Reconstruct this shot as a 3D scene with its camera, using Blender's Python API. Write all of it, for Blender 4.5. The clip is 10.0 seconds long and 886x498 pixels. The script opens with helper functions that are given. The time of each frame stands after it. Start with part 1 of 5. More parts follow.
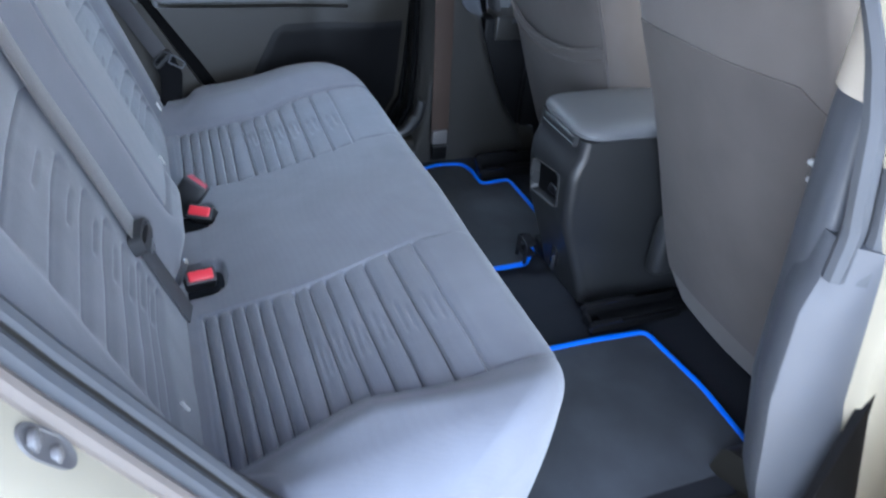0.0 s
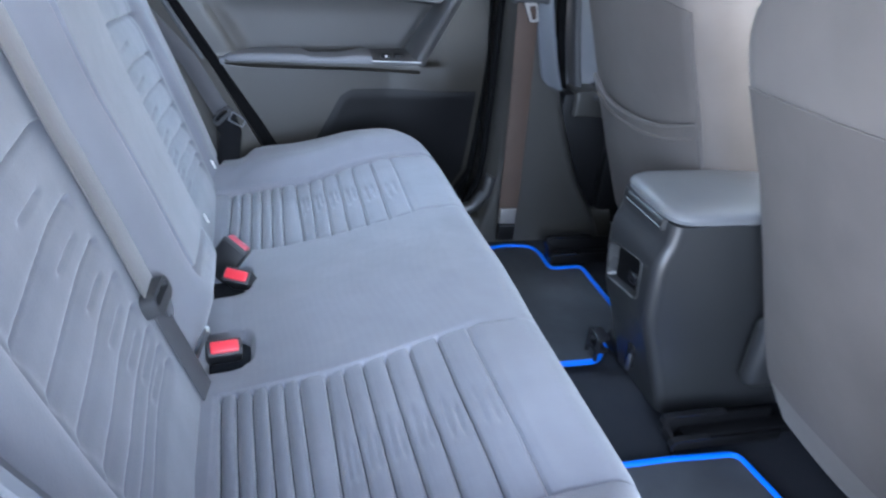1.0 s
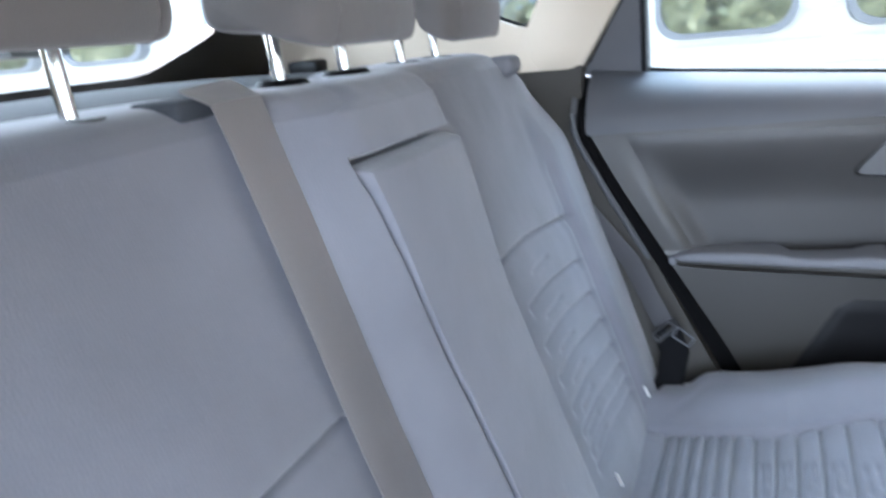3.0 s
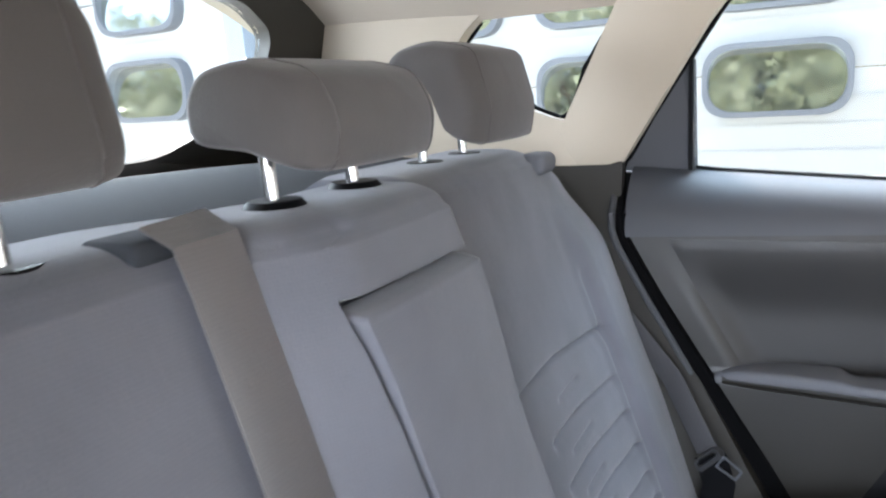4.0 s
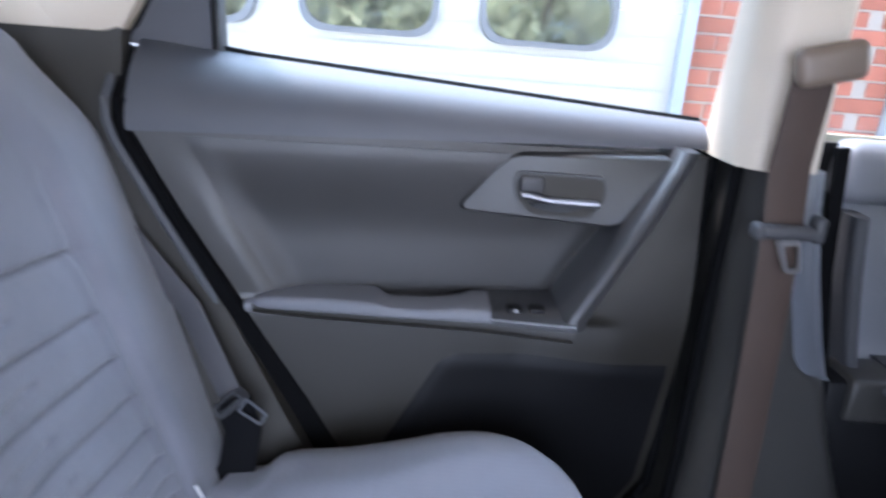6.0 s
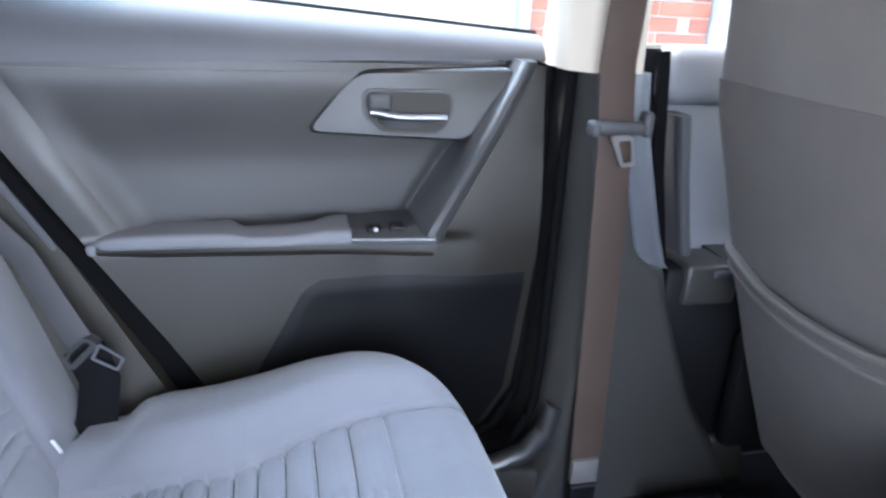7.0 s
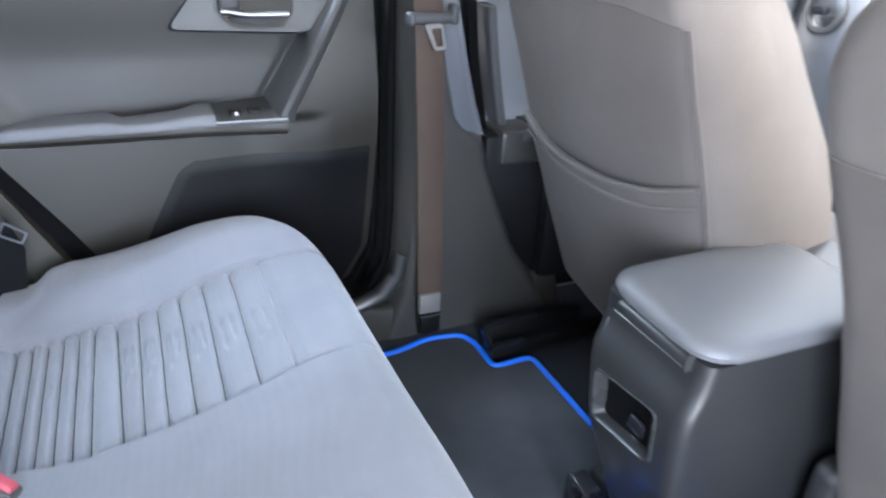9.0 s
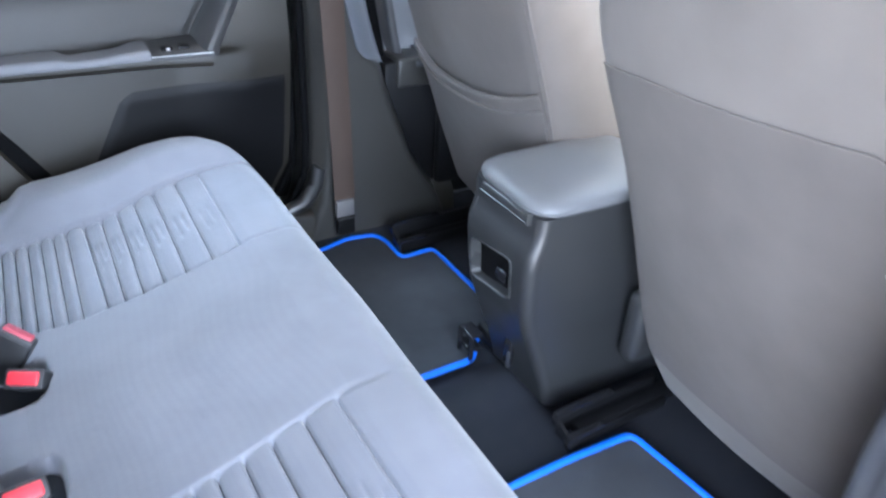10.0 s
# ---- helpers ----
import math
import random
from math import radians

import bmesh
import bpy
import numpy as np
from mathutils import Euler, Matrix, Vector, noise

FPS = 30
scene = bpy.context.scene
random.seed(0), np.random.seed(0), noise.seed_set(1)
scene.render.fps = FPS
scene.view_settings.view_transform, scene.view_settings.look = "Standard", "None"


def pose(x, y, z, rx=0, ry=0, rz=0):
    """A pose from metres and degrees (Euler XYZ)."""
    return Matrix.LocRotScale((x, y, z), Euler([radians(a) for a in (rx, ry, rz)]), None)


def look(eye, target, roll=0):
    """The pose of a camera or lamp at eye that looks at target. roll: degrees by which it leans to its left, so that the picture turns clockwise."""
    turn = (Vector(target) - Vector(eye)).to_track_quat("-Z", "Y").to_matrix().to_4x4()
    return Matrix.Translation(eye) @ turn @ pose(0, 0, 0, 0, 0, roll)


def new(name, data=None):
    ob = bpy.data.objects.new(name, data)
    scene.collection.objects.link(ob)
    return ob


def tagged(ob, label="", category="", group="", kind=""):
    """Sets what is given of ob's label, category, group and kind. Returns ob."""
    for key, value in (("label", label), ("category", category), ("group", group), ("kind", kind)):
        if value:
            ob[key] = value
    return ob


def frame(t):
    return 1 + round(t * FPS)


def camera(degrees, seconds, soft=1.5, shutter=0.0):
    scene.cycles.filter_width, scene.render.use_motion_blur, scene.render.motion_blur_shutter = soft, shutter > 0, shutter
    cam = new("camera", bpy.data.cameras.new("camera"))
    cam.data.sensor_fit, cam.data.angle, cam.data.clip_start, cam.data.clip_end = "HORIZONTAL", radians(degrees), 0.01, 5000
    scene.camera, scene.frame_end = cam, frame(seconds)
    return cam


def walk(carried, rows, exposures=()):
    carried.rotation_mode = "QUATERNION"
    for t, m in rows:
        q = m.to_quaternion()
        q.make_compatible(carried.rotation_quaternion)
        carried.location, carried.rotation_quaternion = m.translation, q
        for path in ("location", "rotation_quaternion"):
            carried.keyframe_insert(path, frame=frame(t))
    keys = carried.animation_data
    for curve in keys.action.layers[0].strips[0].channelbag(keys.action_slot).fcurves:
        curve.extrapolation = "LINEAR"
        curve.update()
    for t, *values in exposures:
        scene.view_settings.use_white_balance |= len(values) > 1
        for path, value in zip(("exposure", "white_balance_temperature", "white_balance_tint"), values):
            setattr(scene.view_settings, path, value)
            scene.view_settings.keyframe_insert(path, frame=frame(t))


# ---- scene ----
cam = camera(64.1, 10.0, 2.2, 0.5)
PATH = [
    (0, (-0.345, -1.065, 0.929), (0.311, 0.446, -0.205), 5.3),
    (0.5, (-0.312, -1.017, 0.886), (0.288, 0.597, -0.131), 5.2),
    (1, (-0.291, -0.949, 0.842), (0.213, 0.741, -0.102), 5.7),
    (1.5, (-0.278, -0.871, 0.804), (0.047, 0.886, -0.093), 3.8),
    (2, (-0.246, -0.78, 0.795), (-0.235, 1.036, -0.044), -0.3),
    (2.5, (-0.204, -0.68, 0.828), (-0.656, 1.117, 0.075), -4.4),
    (3, (-0.227, -0.585, 0.852), (-1.025, 1.156, 0.273), -5.5),
    (3.2, (-0.222, -0.57, 0.857), (-1.09, 1.156, 0.342), -6.3),
    (4.3, (-0.251, -0.431, 0.904), (-1.14, 1.31, 0.484), -2.2),
    (4.5, (-0.247, -0.396, 0.898), (-1.104, 1.359, 0.467), -0.8),
    (5, (-0.236, -0.311, 0.887), (-0.873, 1.527, 0.423), 1.6),
    (5.5, (-0.183, -0.253, 0.864), (-0.428, 1.658, 0.325), 2.8),
    (6, (-0.151, -0.237, 0.822), (-0.043, 1.66, 0.199), 4.7),
    (6.2, (-0.132, -0.238, 0.796), (0.055, 1.655, 0.176), 4.2),
    (7.3, (-0.137, -0.279, 0.767), (0.411, 1.498, 0.03), 3.5),
    (7.5, (-0.137, -0.291, 0.769), (0.443, 1.464, 0.005), 3.8),
    (8, (-0.147, -0.33, 0.766), (0.484, 1.386, -0.045), 3.8),
    (8.5, (-0.148, -0.406, 0.777), (0.53, 1.267, -0.085), 2.9),
    (9, (-0.154, -0.494, 0.801), (0.602, 1.112, -0.12), 3.2),
    (9.5, (-0.191, -0.614, 0.848), (0.666, 0.901, -0.138), 4.7),
    (10, (-0.244, -0.744, 0.87), (0.669, 0.684, -0.191), 3.7),
]
EXPOSURES = [(0.0, 2.4, 5550, 12), (0.5, 2.75, 5550, 12), (1.0, 3.0, 5550, 13), (2.0, 2.98, 5500, 14), (2.5, 3.03, 5700, 15), (3.0, 2.85, 5900, 13), (4.5, 2.45, 6550, 16), (5.0, 2.7, 6300, 17), (5.5, 2.7, 6200, 19), (6.0, 2.75, 5800, 20), (7.5, 3.5, 6000, 14), (8.5, 3.5, 6150, 14), (9.5, 3.55, 6150, 14), (10.0, 3.55, 5800, 13)]
walk(cam, [(t, look(eye, target, roll)) for t, eye, target, roll in PATH], EXPOSURES)

# ---- light ----
world = bpy.data.worlds.new("sky")
scene.world = world
world.use_nodes = True
wn = world.node_tree.nodes
sky = wn.new("ShaderNodeTexSky")
sky.sky_type = "NISHITA"
sky.sun_disc = False
sky.sun_elevation, sky.sun_rotation = radians(66), radians(282)
sky.air_density, sky.dust_density = 1.0, 2.5
wn["Background"].inputs["Strength"].default_value = 0.15
world.node_tree.links.new(sky.outputs[0], wn["Background"].inputs["Color"])
sun_data = bpy.data.lights.new("sun", "SUN")
sun_data.energy, sun_data.angle, sun_data.color = 4.2, radians(12), (1.0, 0.95, 0.88)
sun = new("sun", sun_data)
sun.matrix_world = look((-4.6, 1.0, 10.4), (0, 0, 0))


def opening_light(name, eye, target, sx, sy, power, color):
    """Sky light that comes in through an open door or a window."""
    d = bpy.data.lights.new(name, "AREA")
    d.shape, d.size, d.size_y, d.energy, d.color = "RECTANGLE", sx, sy, power, color
    ob = new(name, d)
    ob.matrix_world = look(eye, target)
    return ob


opening_light("open_door_daylight", (-0.95, -3.0, 1.28), (-0.10, 0.4, 0.35), 5.6, 2.0, 106.0, (0.76, 0.87, 1.0))
opening_light("far_window_daylight", (-0.15, 1.35, 1.85), (-0.15, 0.3, 0.5), 1.5, 0.7, 12.0, (0.62, 0.81, 1.0))
opening_light("rear_window_daylight", (-1.06, 0.0, 0.95), (0.1, 0.1, 0.55), 0.80, 0.16, 0.7, (0.80, 0.90, 1.0))
opening_light("windscreen_daylight", (1.18, 0.0, 0.90), (0.0, 0.0, 0.55), 1.1, 0.35, 1.0, (1.0, 0.97, 0.90))
opening_light("driver_window_daylight", (0.75, -0.66, 0.88), (0.5, 0.5, 0.55), 0.7, 0.28, 2.1, (1.0, 0.95, 0.85))


# ---- materials ----
def material(name, color, rough=0.6, metal=0.0, var=0.15, scale=8.0, bump=0.0, bump_scale=300.0, fine=0.0, fine_scale=400.0,
             coat=0.0, sheen=0.0, island=False, spec=0.5):
    m = bpy.data.materials.new(name)
    m.use_nodes = True
    nt = m.node_tree
    b = nt.nodes["Principled BSDF"]
    b.inputs["Metallic"].default_value = metal
    b.inputs["Coat Weight"].default_value = coat
    b.inputs["Sheen Weight"].default_value = sheen
    b.inputs["Specular IOR Level"].default_value = spec
    tc = nt.nodes.new("ShaderNodeTexCoord")
    n1 = nt.nodes.new("ShaderNodeTexNoise")
    n1.inputs["Scale"].default_value, n1.inputs["Detail"].default_value = scale, 5
    nt.links.new(tc.outputs["Object"], n1.inputs["Vector"])
    n2 = nt.nodes.new("ShaderNodeTexNoise")
    n2.inputs["Scale"].default_value, n2.inputs["Detail"].default_value = fine_scale, 2
    nt.links.new(tc.outputs["Object"], n2.inputs["Vector"])
    mul = nt.nodes.new("ShaderNodeMath")
    mul.operation = "MULTIPLY_ADD"
    mul.inputs[1].default_value, mul.inputs[2].default_value = 2 * var, 1 - var
    nt.links.new(n1.outputs["Fac"], mul.inputs[0])
    mul2 = nt.nodes.new("ShaderNodeMath")
    mul2.operation = "MULTIPLY_ADD"
    mul2.inputs[1].default_value, mul2.inputs[2].default_value = 2 * fine, 1 - fine
    nt.links.new(n2.outputs["Fac"], mul2.inputs[0])
    mm = nt.nodes.new("ShaderNodeMath")
    mm.operation = "MULTIPLY"
    nt.links.new(mul.outputs[0], mm.inputs[0])
    nt.links.new(mul2.outputs[0], mm.inputs[1])
    if island:
        info = nt.nodes.new("ShaderNodeObjectInfo")
        mi = nt.nodes.new("ShaderNodeMath")
        mi.operation = "MULTIPLY_ADD"
        mi.inputs[1].default_value, mi.inputs[2].default_value = 0.5, 0.75
        nt.links.new(info.outputs["Random"], mi.inputs[0])
        mk = nt.nodes.new("ShaderNodeMath")
        mk.operation = "MULTIPLY"
        nt.links.new(mm.outputs[0], mk.inputs[0])
        nt.links.new(mi.outputs[0], mk.inputs[1])
        mm = mk
    vm = nt.nodes.new("ShaderNodeVectorMath")
    vm.operation = "SCALE"
    vm.inputs[0].default_value = color
    nt.links.new(mm.outputs[0], vm.inputs["Scale"])
    nt.links.new(vm.outputs[0], b.inputs["Base Color"])
    rr = nt.nodes.new("ShaderNodeMath")
    rr.operation = "MULTIPLY_ADD"
    rr.inputs[1].default_value, rr.inputs[2].default_value = 0.2, rough - 0.1
    nt.links.new(n1.outputs["Fac"], rr.inputs[0])
    nt.links.new(rr.outputs[0], b.inputs["Roughness"])
    if bump:
        bp = nt.nodes.new("ShaderNodeBump")
        bp.inputs["Strength"].default_value, bp.inputs["Distance"].default_value = bump, 0.001
        nb = nt.nodes.new("ShaderNodeTexNoise")
        nb.inputs["Scale"].default_value, nb.inputs["Detail"].default_value = bump_scale, 3
        nt.links.new(tc.outputs["Object"], nb.inputs["Vector"])
        nt.links.new(nb.outputs["Fac"], bp.inputs["Height"])
        nt.links.new(bp.outputs[0], b.inputs["Normal"])
    return m


def weave(name, color, pitch, var=0.26, rough=0.85, contrast=0.015, sheen=0.25, spec=0.25):
    """Woven cloth: two crossed fine waves over a slow blotch."""
    m = material(name, color, rough, var=var, scale=9, sheen=sheen, spec=spec)
    nt = m.node_tree
    b = nt.nodes["Principled BSDF"]
    tc = nt.nodes["Texture Coordinate"]
    waves = []
    for direction in ("Y", "Z"):
        w = nt.nodes.new("ShaderNodeTexWave")
        w.bands_direction = direction
        w.inputs["Scale"].default_value, w.inputs["Distortion"].default_value = 1.0 / pitch / 3.14, 0.6
        nt.links.new(tc.outputs["Object"], w.inputs["Vector"])
        waves.append(w)
    ad = nt.nodes.new("ShaderNodeMath")
    ad.operation = "ADD"
    nt.links.new(waves[0].outputs["Fac"], ad.inputs[0])
    nt.links.new(waves[1].outputs["Fac"], ad.inputs[1])
    fac = nt.nodes.new("ShaderNodeMath")
    fac.operation = "MULTIPLY_ADD"
    fac.inputs[1].default_value, fac.inputs[2].default_value = contrast, 1 - contrast
    nt.links.new(ad.outputs[0], fac.inputs[0])
    src = b.inputs["Base Color"].links[0].from_socket
    vm = nt.nodes.new("ShaderNodeVectorMath")
    vm.operation = "SCALE"
    nt.links.new(src, vm.inputs[0])
    nt.links.new(fac.outputs[0], vm.inputs["Scale"])
    nt.links.new(vm.outputs[0], b.inputs["Base Color"])
    nz = nt.nodes.new("ShaderNodeTexNoise")
    nz.inputs["Scale"].default_value, nz.inputs["Detail"].default_value = 520.0, 3
    nt.links.new(tc.outputs["Object"], nz.inputs["Vector"])
    crease = nt.nodes.new("ShaderNodeTexNoise")
    crease.inputs["Scale"].default_value, crease.inputs["Detail"].default_value = 26.0, 4
    nt.links.new(tc.outputs["Object"], crease.inputs["Vector"])
    hs = nt.nodes.new("ShaderNodeMath")
    hs.operation = "MULTIPLY_ADD"
    hs.inputs[1].default_value = 4.0
    nt.links.new(crease.outputs["Fac"], hs.inputs[0])
    nt.links.new(nz.outputs["Fac"], hs.inputs[2])
    bp = nt.nodes.new("ShaderNodeBump")
    bp.inputs["Strength"].default_value, bp.inputs["Distance"].default_value = 0.35, 0.0008
    nt.links.new(hs.outputs[0], bp.inputs["Height"])
    nt.links.new(bp.outputs[0], b.inputs["Normal"])
    return m


CLOTH = weave("seat_cloth", (0.130, 0.132, 0.148), 0.0028, contrast=0.03, sheen=0.25)
CLOTH_SIDE = weave("seat_side_cloth", (0.088, 0.080, 0.076), 0.0022, contrast=0.015)
CLOTH_FRONT = weave("front_seat_cloth", (0.116, 0.100, 0.090), 0.0022, contrast=0.015, sheen=0.1)
CLOTH_PANEL = weave("front_seat_panel_cloth", (0.090, 0.078, 0.071), 0.0022, contrast=0.015, sheen=0.05)
WEBBING = weave("belt_webbing", (0.094, 0.085, 0.082), 0.0030, rough=0.38, contrast=0.06, sheen=0.25, spec=0.9)
WEBBING_GREY = weave("belt_webbing_grey", (0.062, 0.062, 0.067), 0.0030, rough=0.7, contrast=0.06, sheen=0.0)
# Far lap strap: shade of the cleft it lies in is put into the colour.
WEBBING_SHADED = weave("belt_webbing_shaded", (0.0024, 0.0024, 0.0030), 0.0030, rough=0.7, contrast=0.06, sheen=0.0, spec=0.08)
WEBBING_DARK = weave("belt_webbing_brown", (0.046, 0.031, 0.024), 0.0030, rough=0.7, contrast=0.06, sheen=0.0)
WEBBING_MID = weave("belt_webbing_mid_grey", (0.070, 0.068, 0.071), 0.0030, rough=0.7, contrast=0.06, sheen=0.0)
PLASTIC = material("grained_dark_plastic", (0.0140, 0.0120, 0.0086), 0.44, var=0.12, bump=0.3, bump_scale=900, spec=0.62)
DOOR_GREY = material("front_door_grey", (0.125, 0.130, 0.142), 0.6, var=0.1, bump=0.3, bump_scale=900)
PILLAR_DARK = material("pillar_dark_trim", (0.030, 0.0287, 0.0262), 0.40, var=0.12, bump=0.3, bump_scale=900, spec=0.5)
UPPER_TRIM = material("soft_upper_trim", (0.048, 0.050, 0.056), 0.56, var=0.12, bump=0.25, bump_scale=1200, spec=0.45)
QUARTER_TRIM = material("olive_grey_trim", (0.024, 0.0212, 0.0165), 0.6, var=0.12, bump=0.35, bump_scale=900, spec=0.3)
PLASTIC_SOFT = material("soft_dark_trim", (0.038, 0.038, 0.040), 0.55, var=0.12, bump=0.3, bump_scale=1200, spec=0.4)
RIDGE = material("smooth_ridge_plastic", (0.034, 0.034, 0.035), 0.33, var=0.08, bump=0.2, bump_scale=900, spec=0.5)
BEZEL = material("handle_surround_plastic", (0.012, 0.0115, 0.0106), 0.47, var=0.1, bump=0.3, bump_scale=900, spec=0.6)
DOOR_CLOTH = material("door_insert_cloth", (0.0170, 0.0160, 0.0148), 0.46, var=0.15, bump=0.3, bump_scale=1500, spec=0.62)
PLASTIC_BLACK = material("black_plastic", (0.0045, 0.0045, 0.0050), 0.5, var=0.2, bump=0.25, bump_scale=900, spec=0.16)
GLOSS_BLACK = material("gloss_black", (0.012, 0.012, 0.014), 0.18, var=0.1)
BUCKLE_BLACK = material("buckle_black", (0.012, 0.012, 0.013), 0.4, var=0.2)
RAIL_BLACK = material("shiny_rail_black", (0.009, 0.009, 0.010), 0.17, var=0.15, spec=1.0)
RED = material("red_button", (0.62, 0.035, 0.05), 0.35, var=0.08)
RED_DULL = material("dull_red_button", (0.33, 0.05, 0.07), 0.5, var=0.1)
CHROME = material("chrome", (0.62, 0.62, 0.60), 0.16, 1.0, var=0.05)
HANDLE_STEEL = material("satin_handle_steel", (0.21, 0.21, 0.22), 0.38, 1.0, var=0.1)
STRIKER_GREY = material("zinc_plate", (0.155, 0.148, 0.145), 0.5, 0.3, var=0.2)
STEEL = material("dull_steel", (0.45, 0.45, 0.45), 0.32, 1.0, var=0.15)
CONSOLE = material("console_plastic", (0.019, 0.0192, 0.0198), 0.38, var=0.06, bump=0.04, bump_scale=1500, spec=1.0)
LATCH_GREY = material("satin_grey_trim", (0.030, 0.030, 0.030), 0.30, var=0.06, spec=0.5)
LID = material("padded_lid", (0.112, 0.113, 0.117), 0.42, var=0.08, bump=0.3, bump_scale=900)
BRIGHT = material("bright_steel", (0.80, 0.79, 0.77), 0.4, 0.6, var=0.05)
RUBBER = material("rubber_seal", (0.0028, 0.0028, 0.0031), 0.85, var=0.2, spec=0.06)
SEAM = material("dark_seam_thread", (0.035, 0.035, 0.040), 0.9, var=0.15)
ARM_PAD = material("padded_arm_vinyl", (0.128, 0.131, 0.142), 0.72, var=0.08, bump=0.3, bump_scale=900, spec=0.3)
# Dark trim raised to grey: glancing daylight by the open door is in the colour.
TRIM_GREY = material("flared_trim_lit_grey", (0.074, 0.077, 0.085), 0.4, var=0.08, bump=0.3, bump_scale=900)
# Pillar plastic with the bluish sky light on its front bevel put into the colour.
LIT_BEVEL = material("skylit_pillar_plastic", (0.088, 0.095, 0.108), 0.34, var=0.08, bump=0.2, bump_scale=900, spec=0.7)
SEAL_EDGE = material("seal_edge_strip", (0.15, 0.125, 0.105), 0.6, var=0.12)
SEAL_GREY = material("grey_flocked_seal", (0.055, 0.057, 0.062), 0.7, var=0.15)
LINER = material("headliner_cloth", (0.50, 0.44, 0.36), 0.9, var=0.06, bump=0.4, bump_scale=700)
PILLAR_BEIGE = material("beige_pillar_trim", (0.45, 0.39, 0.305), 0.6, var=0.06, bump=0.25, bump_scale=900)
# Tan plastic with its backlit darkness put into the colour.
GUIDE_BACKLIT = material("backlit_tan_plastic", (0.135, 0.102, 0.075), 0.5, var=0.08)
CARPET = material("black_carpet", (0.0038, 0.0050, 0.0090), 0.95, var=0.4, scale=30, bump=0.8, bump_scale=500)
MAT_PILE = material("grey_mat_pile", (0.026, 0.028, 0.032), 0.95, var=1.5, scale=5, bump=0.9, bump_scale=600, fine=0.35, fine_scale=500)
BLUE = material("blue_edging", (0.004, 0.13, 0.70), 0.6, var=0.1, bump=0.5, bump_scale=500)
PAINT = material("pale_car_paint", (0.33, 0.292, 0.215), 0.35, var=0.03, coat=0.3)
SHELF = material("felt_shelf", (0.030, 0.034, 0.040), 0.95, var=0.3, scale=25, bump=0.6, bump_scale=500)
DASH = material("dashboard_trim", (0.050, 0.053, 0.060), 0.6, var=0.1, bump=0.3, bump_scale=900)
GARAGE_WHITE = material("white_door_sheet", (0.54, 0.54, 0.53), 0.5, var=0.05, scale=2)
FRAME_GREY = material("grey_steel_frame", (0.36, 0.42, 0.48), 0.5, var=0.08, scale=3)
PORT_FRAME = material("porthole_rubber", (0.17, 0.18, 0.20), 0.5, var=0.1)
BRICK = material("red_brick", (0.36, 0.125, 0.085), 0.85, var=0.25, scale=25, bump=0.8, bump_scale=120, island=True)
MORTAR = material("mortar", (0.36, 0.32, 0.29), 0.9, var=0.15, scale=40, bump=0.6, bump_scale=200)
ASPHALT = material("concrete", (0.34, 0.33, 0.31), 0.9, var=0.3, scale=3, bump=0.8, bump_scale=150, fine=0.3, fine_scale=120)
# Green paled and greyed: haze of the garage pane reflections is in this colour.
LEAF = material("leaves", (0.25, 0.26, 0.17), 0.6, var=0.45, scale=1.5)
BARK = material("bark", (0.10, 0.075, 0.055), 0.9, var=0.3, scale=20, bump=0.8, bump_scale=60)


def glass(name, tint=(1, 1, 1), alpha=0.92):
    m = bpy.data.materials.new(name)
    m.use_nodes = True
    nt = m.node_tree
    nt.nodes.remove(nt.nodes["Principled BSDF"])
    out = nt.nodes["Material Output"]
    mix = nt.nodes.new("ShaderNodeMixShader")
    tr = nt.nodes.new("ShaderNodeBsdfTransparent")
    tr.inputs["Color"].default_value = (*[alpha * c for c in tint], 1)
    gl = nt.nodes.new("ShaderNodeBsdfGlossy")
    gl.inputs["Roughness"].default_value = 0.02
    lw = nt.nodes.new("ShaderNodeLayerWeight")
    pw = nt.nodes.new("ShaderNodeMath")
    pw.operation = "POWER"
    pw.inputs[1].default_value = 4.0
    ml = nt.nodes.new("ShaderNodeMath")
    ml.operation = "MULTIPLY_ADD"
    ml.inputs[1].default_value, ml.inputs[2].default_value = 0.5, 0.035
    nt.links.new(lw.outputs["Facing"], pw.inputs[0])
    nt.links.new(pw.outputs[0], ml.inputs[0])
    nt.links.new(ml.outputs[0], mix.inputs[0])
    nt.links.new(tr.outputs[0], mix.inputs[1])
    nt.links.new(gl.outputs[0], mix.inputs[2])
    nt.links.new(mix.outputs[0], out.inputs["Surface"])
    return m


GLASS = glass("car_glass", (0.96, 1.0, 0.98), 0.94)
PANE = material("porthole_pane", (0.72, 0.75, 0.68), 0.05, 0.96, var=0.1, scale=3, bump=0.25, bump_scale=14)


# ---- mesh helpers ----
def finish(bm, name, mat, angle=35):
    bmesh.ops.recalc_face_normals(bm, faces=bm.faces)
    me = bpy.data.meshes.new(name)
    bm.to_mesh(me)
    bm.free()
    me.materials.append(mat)
    me.shade_smooth()
    me.set_sharp_from_angle(angle=radians(angle))
    return me


def part(name, bm, mat, parent=None, label="", angle=35):
    ob = new(name, finish(bm, name, mat, angle))
    if parent is not None:
        ob.parent = parent
    if label:
        tagged(ob, label)
    return ob


def thing(name, label, category, at=(0, 0, 0), group="", kind=""):
    ob = new(name)
    ob.empty_display_size = 0.05
    tagged(ob, label, category, group, kind)
    ob.location = at
    return ob


